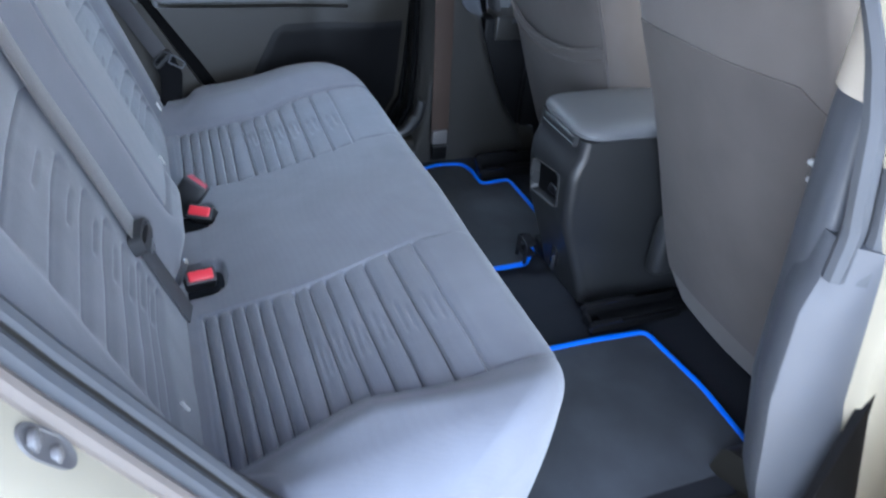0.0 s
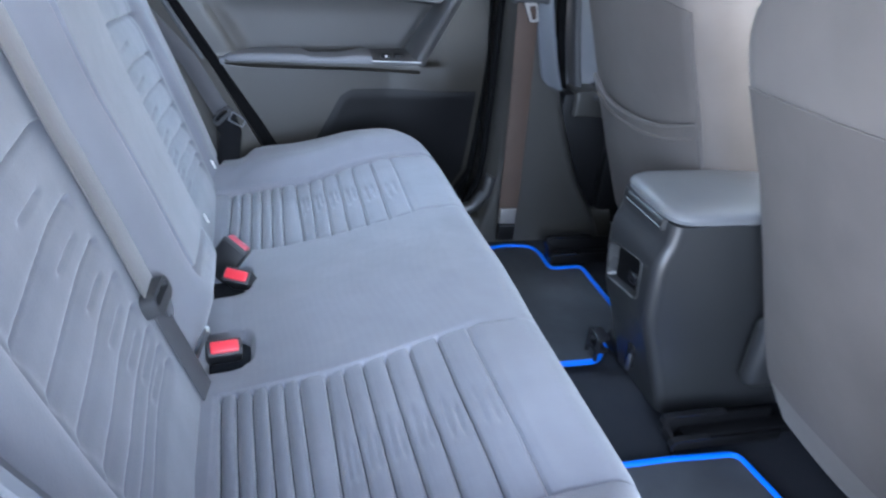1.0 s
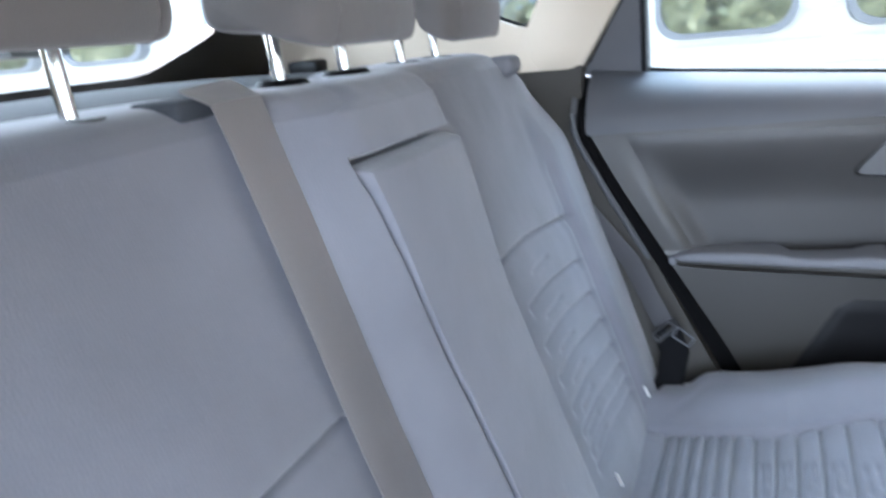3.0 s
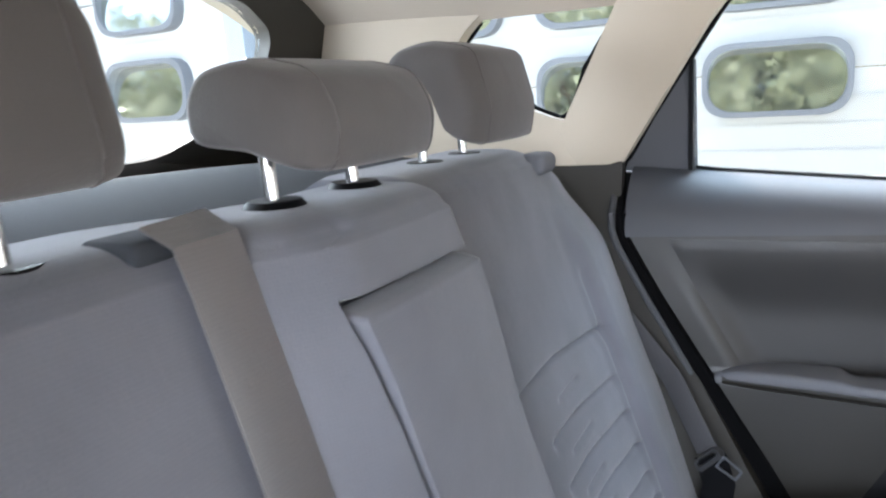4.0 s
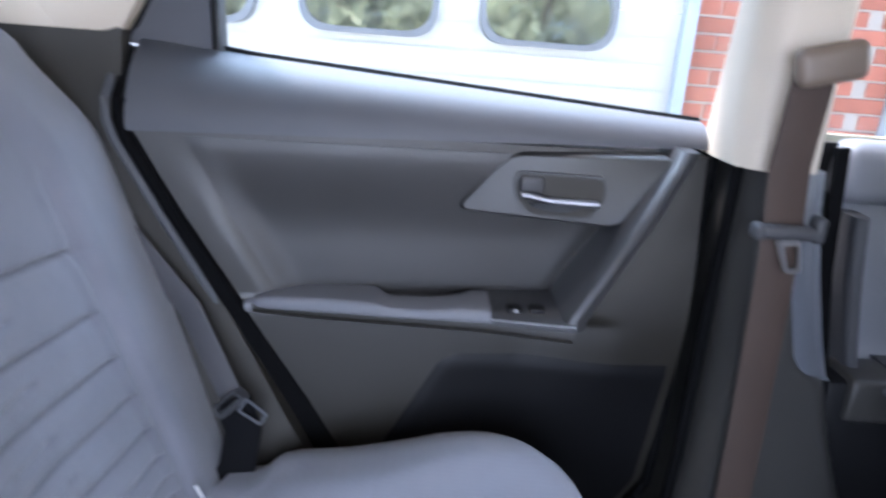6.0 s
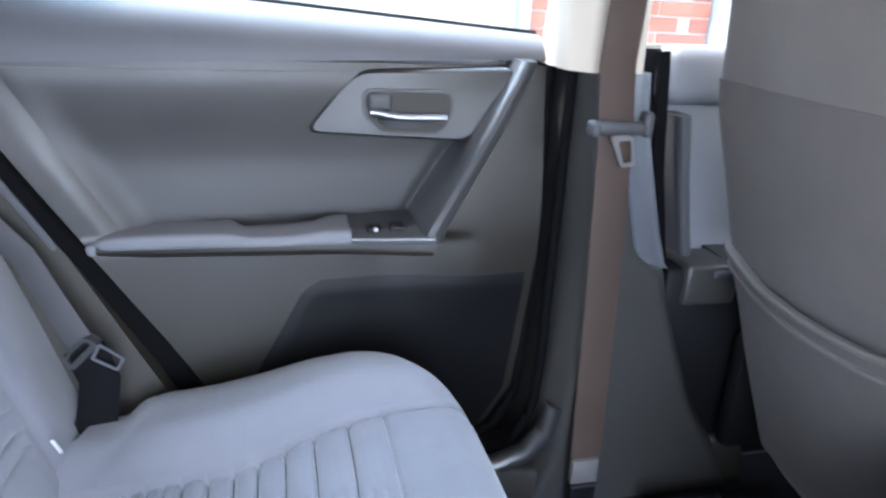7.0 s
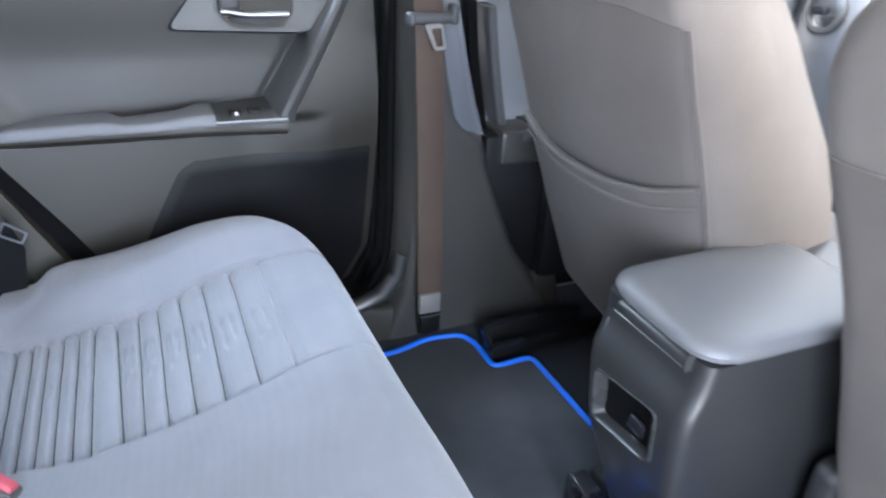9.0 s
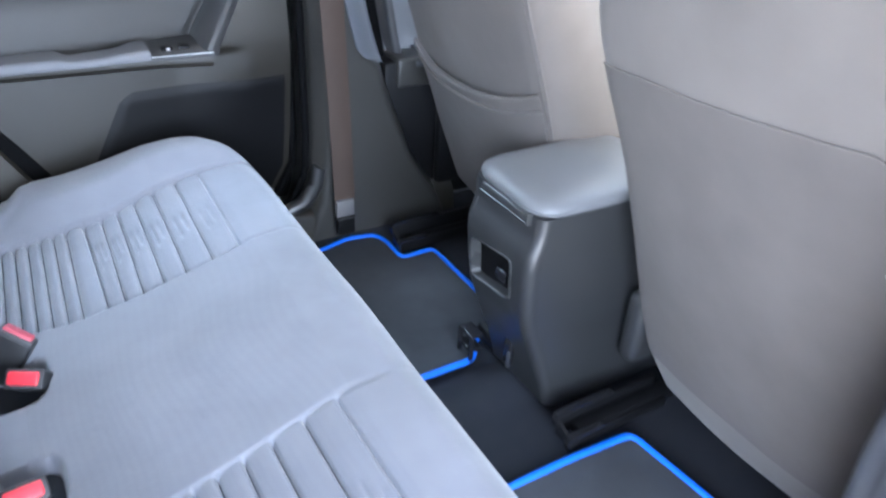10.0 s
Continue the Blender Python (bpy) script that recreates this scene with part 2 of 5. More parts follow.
def box(bm, x0, x1, y0, y1, z0, z1, bevel=0.0, seg=2, m=None):
    r = bmesh.ops.create_cube(bm, size=1)
    vs = r["verts"]
    for v in vs:
        v.co = Vector(((x0 + x1) / 2 + v.co.x * (x1 - x0), (y0 + y1) / 2 + v.co.y * (y1 - y0), (z0 + z1) / 2 + v.co.z * (z1 - z0)))
    if bevel:
        es = list({e for v in vs for e in v.link_edges})
        r = bmesh.ops.bevel(bm, geom=es, offset=bevel, segments=seg, profile=0.5, affect="EDGES")
        vs = list({v for f in r["faces"] for v in f.verts} | {v for v in vs if v.is_valid})
    if m is not None:
        bmesh.ops.transform(bm, matrix=m, verts=[v for v in vs if v.is_valid])
    return bm


def boxed(*a, **k):
    return box(bmesh.new(), *a, **k)


def loft(bm, rings, caps=True, closed=True):
    vr = [[bm.verts.new(p) for p in ring] for ring in rings]
    n = len(rings[0])
    for a, b in zip(vr, vr[1:]):
        for i in range(n if closed else n - 1):
            j = (i + 1) % n
            bm.faces.new((a[i], a[j], b[j], b[i]))
    if caps:
        bm.faces.new(vr[0][::-1])
        bm.faces.new(vr[-1])
    return bm


def tube(bm, pts, r, n=10):
    pts = [Vector(p) for p in pts]
    rings = []
    for i, p in enumerate(pts):
        d = (pts[min(i + 1, len(pts) - 1)] - pts[max(i - 1, 0)]).normalized()
        u = d.cross(Vector((0.31, 0.2, 0.93))).normalized()
        w = d.cross(u)
        rings.append([p + r * (math.cos(2 * math.pi * k / n) * u + math.sin(2 * math.pi * k / n) * w) for k in range(n)])
    return loft(bm, rings)


def ribbon(bm, pts, side, width, thick):
    """A strap along pts, width across the direction side."""
    pts = [Vector(p) for p in pts]
    rings = []
    for i, p in enumerate(pts):
        d = (pts[min(i + 1, len(pts) - 1)] - pts[max(i - 1, 0)]).normalized()
        s = Vector(side)
        s = (s - d * s.dot(d)).normalized()
        nn = d.cross(s)
        rings.append([p + s * a * width / 2 + nn * b * thick / 2 for a, b in ((-1, -0.6), (-0.94, -1), (0.94, -1), (1, -0.6), (1, 0.6), (0.94, 1), (-0.94, 1), (-1, 0.6))])
    return loft(bm, rings)


def prism(bm, poly, d, depth):
    """A polygon pushed along d, with both ends closed."""
    d = Vector(d)
    return loft(bm, [[Vector(p) for p in poly], [Vector(p) + d * depth for p in poly]])


def smooth_line(keys, x):
    """Piecewise smooth value from (x, value) keys."""
    if x <= keys[0][0]:
        return keys[0][1]
    for (a, u), (b, v) in zip(keys, keys[1:]):
        if x <= b:
            return u + (v - u) * (x - a) / (b - a)
    return keys[-1][1]


def step(a, b, x):
    t = min(1.0, max(0.0, (x - a) / (b - a)))
    return t * t * (3 - 2 * t)


def groove(x, at, width, depth):
    t = abs(x - at) / width
    return -depth * math.exp(-t * t)


def sheet(bm, f, us, vs, d, thick):
    """A surface f(u, v) with thickness thick along d."""
    d = Vector(d)
    g = [[bm.verts.new(f(u, v)) for v in vs] for u in us]
    h = [[bm.verts.new(f(u, v) + d * thick) for v in vs] for u in us]
    nu, nv = len(us), len(vs)
    for i in range(nu - 1):
        for j in range(nv - 1):
            bm.faces.new((g[i][j], g[i + 1][j], g[i + 1][j + 1], g[i][j + 1]))
            bm.faces.new((h[i][j + 1], h[i + 1][j + 1], h[i + 1][j], h[i][j]))
    for i in range(nu - 1):
        bm.faces.new((g[i][0], h[i][0], h[i + 1][0], g[i + 1][0]))
        bm.faces.new((g[i + 1][-1], h[i + 1][-1], h[i][-1], g[i][-1]))
    for j in range(nv - 1):
        bm.faces.new((g[0][j + 1], h[0][j + 1], h[0][j], g[0][j]))
        bm.faces.new((g[-1][j], h[-1][j], h[-1][j + 1], g[-1][j + 1]))
    return bm


def span(a, b, n):
    return [a + (b - a) * i / (n - 1) for i in range(n)]


def rounded_outline(pts, r, n=5):
    """A polygon in 2D with rounded corners."""
    out = []
    m = len(pts)
    for i in range(m):
        p, a, b = Vector(pts[i]), Vector(pts[i - 1]), Vector(pts[(i + 1) % m])
        ra = min(r, (a - p).length * 0.45, (b - p).length * 0.45)
        s, e = p + (a - p).normalized() * ra, p + (b - p).normalized() * ra
        for k in range(n + 1):
            t = k / n
            out.append(s * (1 - t) ** 2 + p * 2 * t * (1 - t) + e * t * t)
    return out


# ---- ground and yard ----
bm = bmesh.new()
GZ = -0.36
s = 3000.0
vs = [bm.verts.new(p) for p in ((-s, -s, GZ), (s, -s, GZ), (s, s, GZ), (-s, s, GZ))]
bm.faces.new(vs)
tagged(part("ground", bm, ASPHALT), "pale grey concrete yard under and round the car", "ground", kind="structure")


GY = 3.0  # plane of the garage front
ROWS_Z = [-0.02 + 0.455 * k for k in range(6)]


def porthole(parent, x, y, z):
    w, h = 0.60, 0.325
    outer = rounded_outline([(-w / 2, -h / 2), (w / 2, -h / 2), (w / 2, h / 2), (-w / 2, h / 2)], 0.13, 8)
    inner = [Vector((p.x - math.copysign(0.028, p.x), p.y - math.copysign(0.028, p.y))) for p in outer]
    bm = bmesh.new()
    loft(bm, [[(x + p.x, y + 0.005, z + p.y) for p in outer], [(x + p.x * 0.985, y - 0.062, z + p.y * 0.985) for p in outer],
              [(x + p.x * 1.01, y - 0.062, z + p.y * 1.01) for p in inner], [(x + p.x, y + 0.016, z + p.y) for p in inner]], caps=False)
    win = part("window", bm, PORT_FRAME, parent, "grey rubber framed oval window")
    bm = bmesh.new()
    prism(bm, [(x + p.x, y - 0.030 + p.y * 0.19, z + p.y) for p in inner], (0, 1, 0), 0.006)
    part("pane", bm, PANE, win, "glass pane mirroring trees")


def garage_door(x0, x1, y, cols, rows):
    g = thing("garage_door", "white sectional garage door with rows of oval windows", "garage door", group="garage doors")
    pitch = 0.455
    z = rows[0] - 1.5 * pitch - 0.20
    while z < 2.7:
        top = min(z + pitch, 2.75)
        bm = boxed(x0, x1, y + 0.002, y + 0.04, max(z, GZ) + 0.003, top - 0.003, bevel=0.004)
        for k in range(1, 4):
            zz = z + k * (top - z) / 4
            box(bm, x0 + 0.01, x1 - 0.01, y - 0.006, y + 0.01, zz - 0.004, zz + 0.004)
        part("panel", bm, GARAGE_WHITE, g)
        z = top
    for zc in rows:
        for xc in cols:
            porthole(g, xc, y, zc)
    for xa in (x0 - 0.055, x1):
        part("frame", boxed(xa, xa + 0.055, y - 0.05, y + 0.06, GZ, 2.8, bevel=0.006), FRAME_GREY, g, "grey steel door frame")
    return g


garage_door(-2.62, 1.0, GY, (-1.92, -1.145, -0.37, 0.405), (0.885, 1.34, 1.795))
garage_door(2.07, 4.8, GY, (2.65, 3.42, 4.2), (0.885, 1.34, 1.795))
garage_door(-6.6, -2.80, 2.32, (-5.78, -4.98, -4.19, -3.39), (1.02, 1.475, 1.93))

# ---- car body shell ----
XR, XF = -1.25, 1.35


def side_y(x):
    """Half width of the cabin at the belt line."""
    return smooth_line([(-1.3, 0.56), (-0.5, 0.628), (0.24, 0.697), (0.8, 0.71), (1.4, 0.68)], x)


def roof_z(x, y):
    return 1.13 - 0.10 * (abs(y) / 0.55) ** 3 - 0.04 * max(0, abs(x + 0.1) - 0.6) ** 2 * 2


def roof_point(u, v):
    y = v
    return Vector((u, y, roof_z(u, y)))


bm = sheet(bmesh.new(), roof_point, span(-1.12, 0.95, 30), span(-0.585, 0.585, 28), (0, 0, 1), 0.03)
tagged(part("ceiling", bm, LINER), "pale beige cloth headliner of the car", "ceiling", kind="structure")
bm = sheet(bmesh.new(), lambda u, v: roof_point(u, v) + Vector((0, 0, 0.034)), span(-1.1, 1.0, 30), span(-0.60, 0.60, 28), (0, 0, 1), 0.02)
tagged(part("roof", bm, PAINT), "cream painted outer roof of the car", "roof", kind="structure")

for sg in (1, -1):
    tagged(part("roof", tube(bmesh.new(), [(x, sg * (0.672 - 0.06 * max(0.0, abs(x + 0.1) - 0.5)), 1.085 - 0.09 * max(0.0, abs(x + 0.05) - 0.45) ** 2) for x in span(-1.05, 0.98, 24)], 0.052, 12), PAINT), "cream painted roof side rail over the doors", "roof", kind="structure")

# floor with a low tunnel
bm = sheet(bmesh.new(), lambda x, y: Vector((x, y, -0.012 + 0.012 * (1 - step(0.02, 0.06, abs(y))) + 0.03 * step(0.50, 0.60, abs(y)))),
           span(-1.2, 1.25, 50), span(-0.66, 0.66, 67), (0, 0, -1), 0.06)
tagged(part("floor", bm, CARPET), "black carpeted floor of the car", "floor", kind="structure")


def door_base(x):
    return 0.628 + (x + 0.497) * 0.0935


def rear_edge(z):
    return smooth_line([(0.0, -0.16), (0.12, -0.19), (0.25, -0.258), (0.433, -0.362), (0.56, -0.435), (0.668, -0.492), (0.80, -0.49)], z)


def front_edge(z):
    return smooth_line([(0.05, 0.10), (0.09, 0.20), (0.16, 0.238), (0.25, 0.243), (0.68, 0.243)], z)


def diag_x(z):
    return smooth_line([(0.45, 0.065), (0.468, 0.07), (0.68, 0.205)], z)


def arm_y(x):
    return smooth_line([(-0.36, 0.628), (-0.2, 0.612), (-0.04, 0.598), (0.07, 0.574)], x)


def crease_z(x):
    """The line under the soft upper trim."""
    return 0.6665 + 0.0225 * (x + 0.40)


def door_y(x, z):
    base = door_base(x)
    front = step(diag_x(z) - 0.002, diag_x(z) + 0.020, x)
    rear = step(rear_edge(z) + 0.035, rear_edge(z) + 0.10, x)
    above = step(0.436, 0.452, z)
    recess = above * (1 - front) * rear * (1 - step(0.53, 0.665, z))
    low = 1 - above
    wide = step(diag_x(0.455) - 0.06, diag_x(0.455) + 0.10, x)
    y = base - 0.002
    y += 0.020 * recess
    y -= low * (0.012 + 0.038 * wide * step(0.20, 0.45, z))
    y -= above * front * 0.050 * (1 - 0.72 * step(0.45, 0.69, z))
    y += 0.02 * step(0.25, 0.05, z)
    return y


def rear_door(sign):
    """The far rear door; its inner side."""
    d = thing("car_door", "closed rear car door with dark grey trim and armrest", "car door")
    bm = bmesh.new()
    vs = span(0.0, 1.0, 100)

    def f(u, v):
        z = 0.05 + 0.622 * v
        x = rear_edge(z) + (front_edge(z) - rear_edge(z)) * u
        return Vector((x, door_y(x, z), z))
    sheet(bm, f, span(0, 1, 130), vs, (0, 1, 0), 0.05)
    part("door_panel", bm, PLASTIC, d, "dark grained door lining")

    def insert(u, v):
        z = 0.456 + 0.204 * v
        x = rear_edge(z) + 0.060 + (diag_x(z) - 0.018 - rear_edge(z) - 0.060) * u
        edge = min(u * 40, (1 - u) * 40, v * 20, (1 - v) * 20, 1.0)
        return Vector((x, door_y(x, z) - 0.0015 - 0.002 * edge, z))
    part("door_insert", sheet(bmesh.new(), insert, span(0, 1, 60), span(0, 1, 24), (0, 1, 0), 0.008), DOOR_CLOTH, d, "dark grey cloth insert")

    # top ledge from the crease out to the glass
    def ledge(u, v):
        x = rear_edge(0.7) + (0.243 - rear_edge(0.7)) * u
        zc = crease_z(x)
        zt = smooth_line([(-0.5, 0.775), (-0.40, 0.757), (0.24, 0.712)], x)
        yt = smooth_line([(-0.5, 0.725), (-0.40, 0.722), (0.24, 0.732)], x)
        yb = door_base(x) - 0.012
        a = v * math.pi / 2
        return Vector((x, yb + (yt - yb) * (1 - math.cos(a)), zc + (zt - zc) * math.sin(a)))
    bm = sheet(bmesh.new(), ledge, span(0, 1, 40), span(0, 1, 12), (0, 1, 0), 0.04)
    part("upper_trim", bm, UPPER_TRIM, d, "soft grey upper trim")
    part("window_strip", ribbon(bmesh.new(), [(x, ledge(u, 1)[1] + 0.006, ledge(u, 1)[2] + 0.002) for u in span(0, 1, 12) for x in [ledge(u, 1)[0]]], (0, 1, 0), 0.011, 0.005), RUBBER, d)

    # armrest pad, with a finger recess behind it towards the switches
    rings = []
    for x in span(-0.348, -0.035, 60):
        e = min((x + 0.348) / 0.035, 1.0)
        k = math.sqrt(max(0.0, 1 - (1 - e) ** 2))
        yi = arm_y(x) - 0.006 + 0.010 * (1 - k)
        zt = smooth_line([(-0.348, 0.450), (-0.335, 0.456), (-0.315, 0.4595), (-0.25, 0.4635), (-0.185, 0.465), (-0.165, 0.4605), (-0.115, 0.462), (-0.075, 0.4675), (-0.035, 0.4685)], x)
        h = zt - 0.4415 - 0.034 * (x + 0.33)
        yo = 0.672 - 0.022 * step(-0.19, -0.165, x) * (1 - step(-0.085, -0.05, x))
        sec = rounded_outline([(yi, zt - h), (yi + 0.002, zt), (yo, zt + 0.002), (yo, zt - h)], 0.0105, 6)
        rings.append([(x, p.x, p.y) for p in sec])
    part("armrest", loft(bmesh.new(), rings), ARM_PAD, d, "padded grey armrest")
    part("armrest_tip", boxed(-0.357, -0.344, 0.624, 0.650, 0.434, 0.449, bevel=0.0045, seg=3), ARM_PAD, d)
    # firm base under the pad
    rings = []
    for x in span(-0.345, 0.070, 40):
        yi = arm_y(x) - 0.002
        zt = 0.447 + 0.034 * (x + 0.33)
        zl = 0.4365 + 0.016 * (x + 0.33)
        sec = rounded_outline([(yi + 0.016, zl - 0.010), (yi, zl), (yi, zt), (0.70, zt), (0.70, zl - 0.010)], 0.004, 3)
        rings.append([(x, p.x, p.y) for p in sec])
    part("armrest_base", loft(bmesh.new(), rings), PLASTIC, d, "dark moulded armrest base")
    # switch plate
    rings = []
    for x in span(-0.034, 0.072, 8):
        yi = arm_y(x) - 0.004
        zt = 0.4605 + 0.05 * (x + 0.03)
        sec = rounded_outline([(yi, zt - 0.010), (yi, zt), (0.69, zt + 0.002), (0.69, zt - 0.010)], 0.003, 3)
        rings.append([(x, p.x, p.y) for p in sec])
    sp = part("switch_plate", loft(bmesh.new(), rings), PLASTIC_SOFT, d, "dark satin window switch plate")
    part("trim_strip", ribbon(bmesh.new(), [(x, arm_y(x) - 0.0045, 0.4590 + 0.05 * (x + 0.03)) for x in span(-0.034, 0.070, 5)], (0, 0, 1), 0.0018, 0.003), STEEL, sp, "thin bright edge strip")
    for xs in (-0.002, 0.028):
        part("switch", boxed(xs - 0.010, xs + 0.010, 0.608, 0.632, 0.458, 0.468 + 0.05 * xs, bevel=0.003), PLASTIC_BLACK, sp)
    part("switch_mark", boxed(-0.004, 0.001, 0.606, 0.6085, 0.464, 0.4685), STEEL, sp)

    # handle bezel
    def bz_y(x):
        return door_base(x) - 0.004 - 0.034 * step(-0.06, 0.18, x)
    poly = rounded_outline([(-0.089, 0.5805), (-0.044, 0.640), (-0.018, 0.6635), (0.196, 0.672), (0.132, 0.572)], 0.020, 5)
    bm = bmesh.new()
    loft(bm, [[(p.x, door_base(p.x) + 0.035, p.y) for p in poly], [(p.x, bz_y(p.x) + 0.008, p.y) for p in poly], [(0.05 + (p.x - 0.05) * 0.99, bz_y(p.x) + 0.003, 0.62 + (p.y - 0.62) * 0.965) for p in poly],
              [(0.05 + (p.x - 0.05) * 0.965, bz_y(p.x), 0.617 + (p.y - 0.617) * 0.90) for p in poly]])
    bz = part("handle_bezel", bm, BEZEL, d, "grey handle surround")
    cup = rounded_outline([(-0.014, 0.604), (-0.014, 0.640), (0.104, 0.642), (0.106, 0.612), (0.088, 0.583), (0.008, 0.581)], 0.013, 5)
    bm = bmesh.new()
    loft(bm, [[(p.x, bz_y(p.x) + 0.001, p.y) for p in cup], [(p.x, bz_y(p.x) - 0.008, p.y) for p in cup],
              [(0.045 + (p.x - 0.045) * 0.94, bz_y(p.x) - 0.008, 0.614 + (p.y - 0.614) * 0.90) for p in cup]], caps=False)
    part("cup_rim", bm, BEZEL, bz)
    bm = bmesh.new()
    loft(bm, [[(0.045 + (p.x - 0.045) * 0.93, bz_y(p.x) + 0.002, 0.612 + (p.y - 0.612) * 0.89) for p in cup], [(0.045 + (p.x - 0.045) * 0.93, bz_y(p.x) - 0.0065, 0.612 + (p.y - 0.612) * 0.89) for p in cup]])
    part("handle_cup", bm, QUARTER_TRIM, bz, "dark recessed cup")
    rings = []
    for x in span(-0.006, 0.094, 16):
        t = (x + 0.006) / 0.10
        zc = 0.6115 - 0.006 * step(0.0, 0.45, t) + 0.002 * t
        yy = bz_y(x) - 0.017
        hh = 0.0044
        sec = rounded_outline([(-0.005, -hh), (0.007, -hh), (0.007, hh), (-0.005, hh)], 0.004, 3)
        rings.append([(x, yy + p.x, zc + p.y) for p in sec])
    part("handle", loft(bmesh.new(), rings), HANDLE_STEEL, bz, "chrome door handle")
    part("pull_cup", sheet(bmesh.new(), lambda u, v: Vector((0.004 + 0.084 * u, bz_y(0.04) - 0.013 + 0.004 * v, 0.602 - 0.012 * v * math.sin(u * math.pi) ** 0.5)), span(0, 1, 14), span(0, 1, 4), (0, 1, 0), 0.004), PLASTIC_SOFT, bz)
    part("lock_lever", boxed(-0.008, 0.024, bz_y(0.01) - 0.015, bz_y(0.01) + 0.006, 0.613, 0.636, bevel=0.006, seg=3), PLASTIC_SOFT, bz, "dark lock lever")

    # map pocket
    def pocket(u, v):
        z = 0.065 + 0.321 * v
        xl = max(rear_edge(z) + 0.05, -0.0897 - 0.567 * (0.3856 - z)) + 0.02 * step(0.36, 0.386, z)
        xr = front_edge(z) - 0.014
        x = xl + (xr - xl) * u
        edge = min(u * 14, (1 - v) * 14, 1.0)
        return Vector((x, door_y(x, z) + 0.002 - 0.006 * edge, z))
    part("map_pocket", sheet(bmesh.new(), pocket, span(0, 1, 60), span(0, 1, 40), (0, 1, 0), 0.01), PLASTIC_BLACK, d, "black moulded door pocket")
    # Added plate that stops outside light leaking past the door's front edge.
    part("front_backing", boxed(0.19, 0.30, 0.715, 0.74, -0.04, 0.70), PLASTIC_BLACK, d)
    # slanting ridge ahead of the armrest
    rings = []
    for z in span(0.455, 0.682, 16):
        xx, t = diag_x(z), (z - 0.455) / 0.227
        yy = smooth_line([(0.455, 0.572), (0.60, 0.606), (0.682, 0.640)], z)
        w = 0.013 - 0.003 * t
        rings.append([(xx + w * a, yy + b, z) for a, b in ((-1, 0.12), (-1, 0.012), (-0.6, 0.003), (0, 0.0), (0.7, 0.003), (1.3, 0.010), (1.4, 0.12))])
    part("ridge", loft(bmesh.new(), rings), RIDGE, d, "smooth slanting grab ridge")
    # rubber seal round the inner edge
    pts = [(rear_edge(z) - 0.008, door_base(rear_edge(z)) - 0.010, z) for z in span(0.40, 0.70, 14)]
    pts += [(-0.505, 0.668, 0.735), (-0.508, 0.676, 0.765), (-0.498, 0.682, 0.785), (-0.46, 0.675, 0.85), (-0.406, 0.66, 0.93), (-0.352, 0.63, 1.005), (-0.28, 0.60, 1.045)]
    part("door_seal", tube(bmesh.new(), pts, 0.0060, 8), RUBBER, d)
    part("outer_seal", tube(bmesh.new(), [(p[0] - 0.012, p[1] - 0.004, p[2]) for p in pts[2:-4]], 0.0055, 8), SEAL_GREY, d, "grey flocked seal")
    rings = []
    for z in span(0.07, 0.70, 34):
        xe, w = rear_edge(z), smooth_line([(0.07, 0.019), (0.30, 0.017), (0.38, 0.0135), (0.46, 0.0105), (0.58, 0.006), (0.70, 0.005)], z)
        yy = door_base(xe) - 0.018 + 0.010 * step(0.45, 0.70, z)
        rings.append([(xe - 0.003 - w, yy + 0.004, z - 0.4 * w), (xe - 0.003 - w * 0.7, yy, z - 0.3 * w), (xe - 0.003 + w * 0.7, yy, z + 0.3 * w), (xe - 0.003 + w, yy + 0.004, z + 0.4 * w), (xe - 0.003 + w, yy + 0.012, z + 0.4 * w), (xe - 0.003 - w, yy + 0.012, z - 0.4 * w)])
    part("gap_strip", loft(bmesh.new(), rings), RUBBER, d, "black rubber door edge")
    # Added plate that stops outside light leaking past the rear edge.
    part("edge_backing", prism(bmesh.new(), [(-0.62, 0.735, -0.02), (-0.10, 0.735, -0.02), (-0.34, 0.735, 0.55), (-0.40, 0.735, 0.74), (-0.62, 0.735, 0.765)], (0, 1, 0), 0.01), PLASTIC_BLACK, d)
    part("front_seal", tube(bmesh.new(), [(front_edge(z) + 0.008, door_base(0.24) - 0.012, z) for z in span(0.06, 0.69, 20)], 0.008, 8), RUBBER, d)
    part("front_channel", tube(bmesh.new(), [(front_edge(z) + 0.014, 0.622, z) for z in span(0.075, 0.69, 26)], 0.0075, 10), RUBBER, d, "black rubber channel at the door edge")
    # window frame and glass
    part("sail_panel", prism(bmesh.new(), [(-0.518, 0.684, 0.762), (-0.400, 0.715, 0.750), (-0.400, 0.678, 0.930), (-0.416, 0.668, 0.930)], (0, 1, 0), 0.03), UPPER_TRIM, d, "dark triangular window corner trim")
    part("window_frame", tube(bmesh.new(), [(-0.405, 0.70, 0.76), (-0.402, 0.668, 0.93), (-0.345, 0.632, 1.01), (-0.24, 0.61, 1.045), (0.0, 0.60, 1.06), (0.235, 0.61, 1.05)], 0.0040, 8), PLASTIC_BLACK, d)
    g = part("window_glass", sheet(bmesh.new(), lambda u, v: Vector((u, 0.725 - 0.11 * v, 0.71 + 0.34 * v)), span(-0.40, 0.245, 6), span(0, 1, 6), (0, 1, 0), 0.004), GLASS, d, "clear side window")
    g.visible_shadow = False
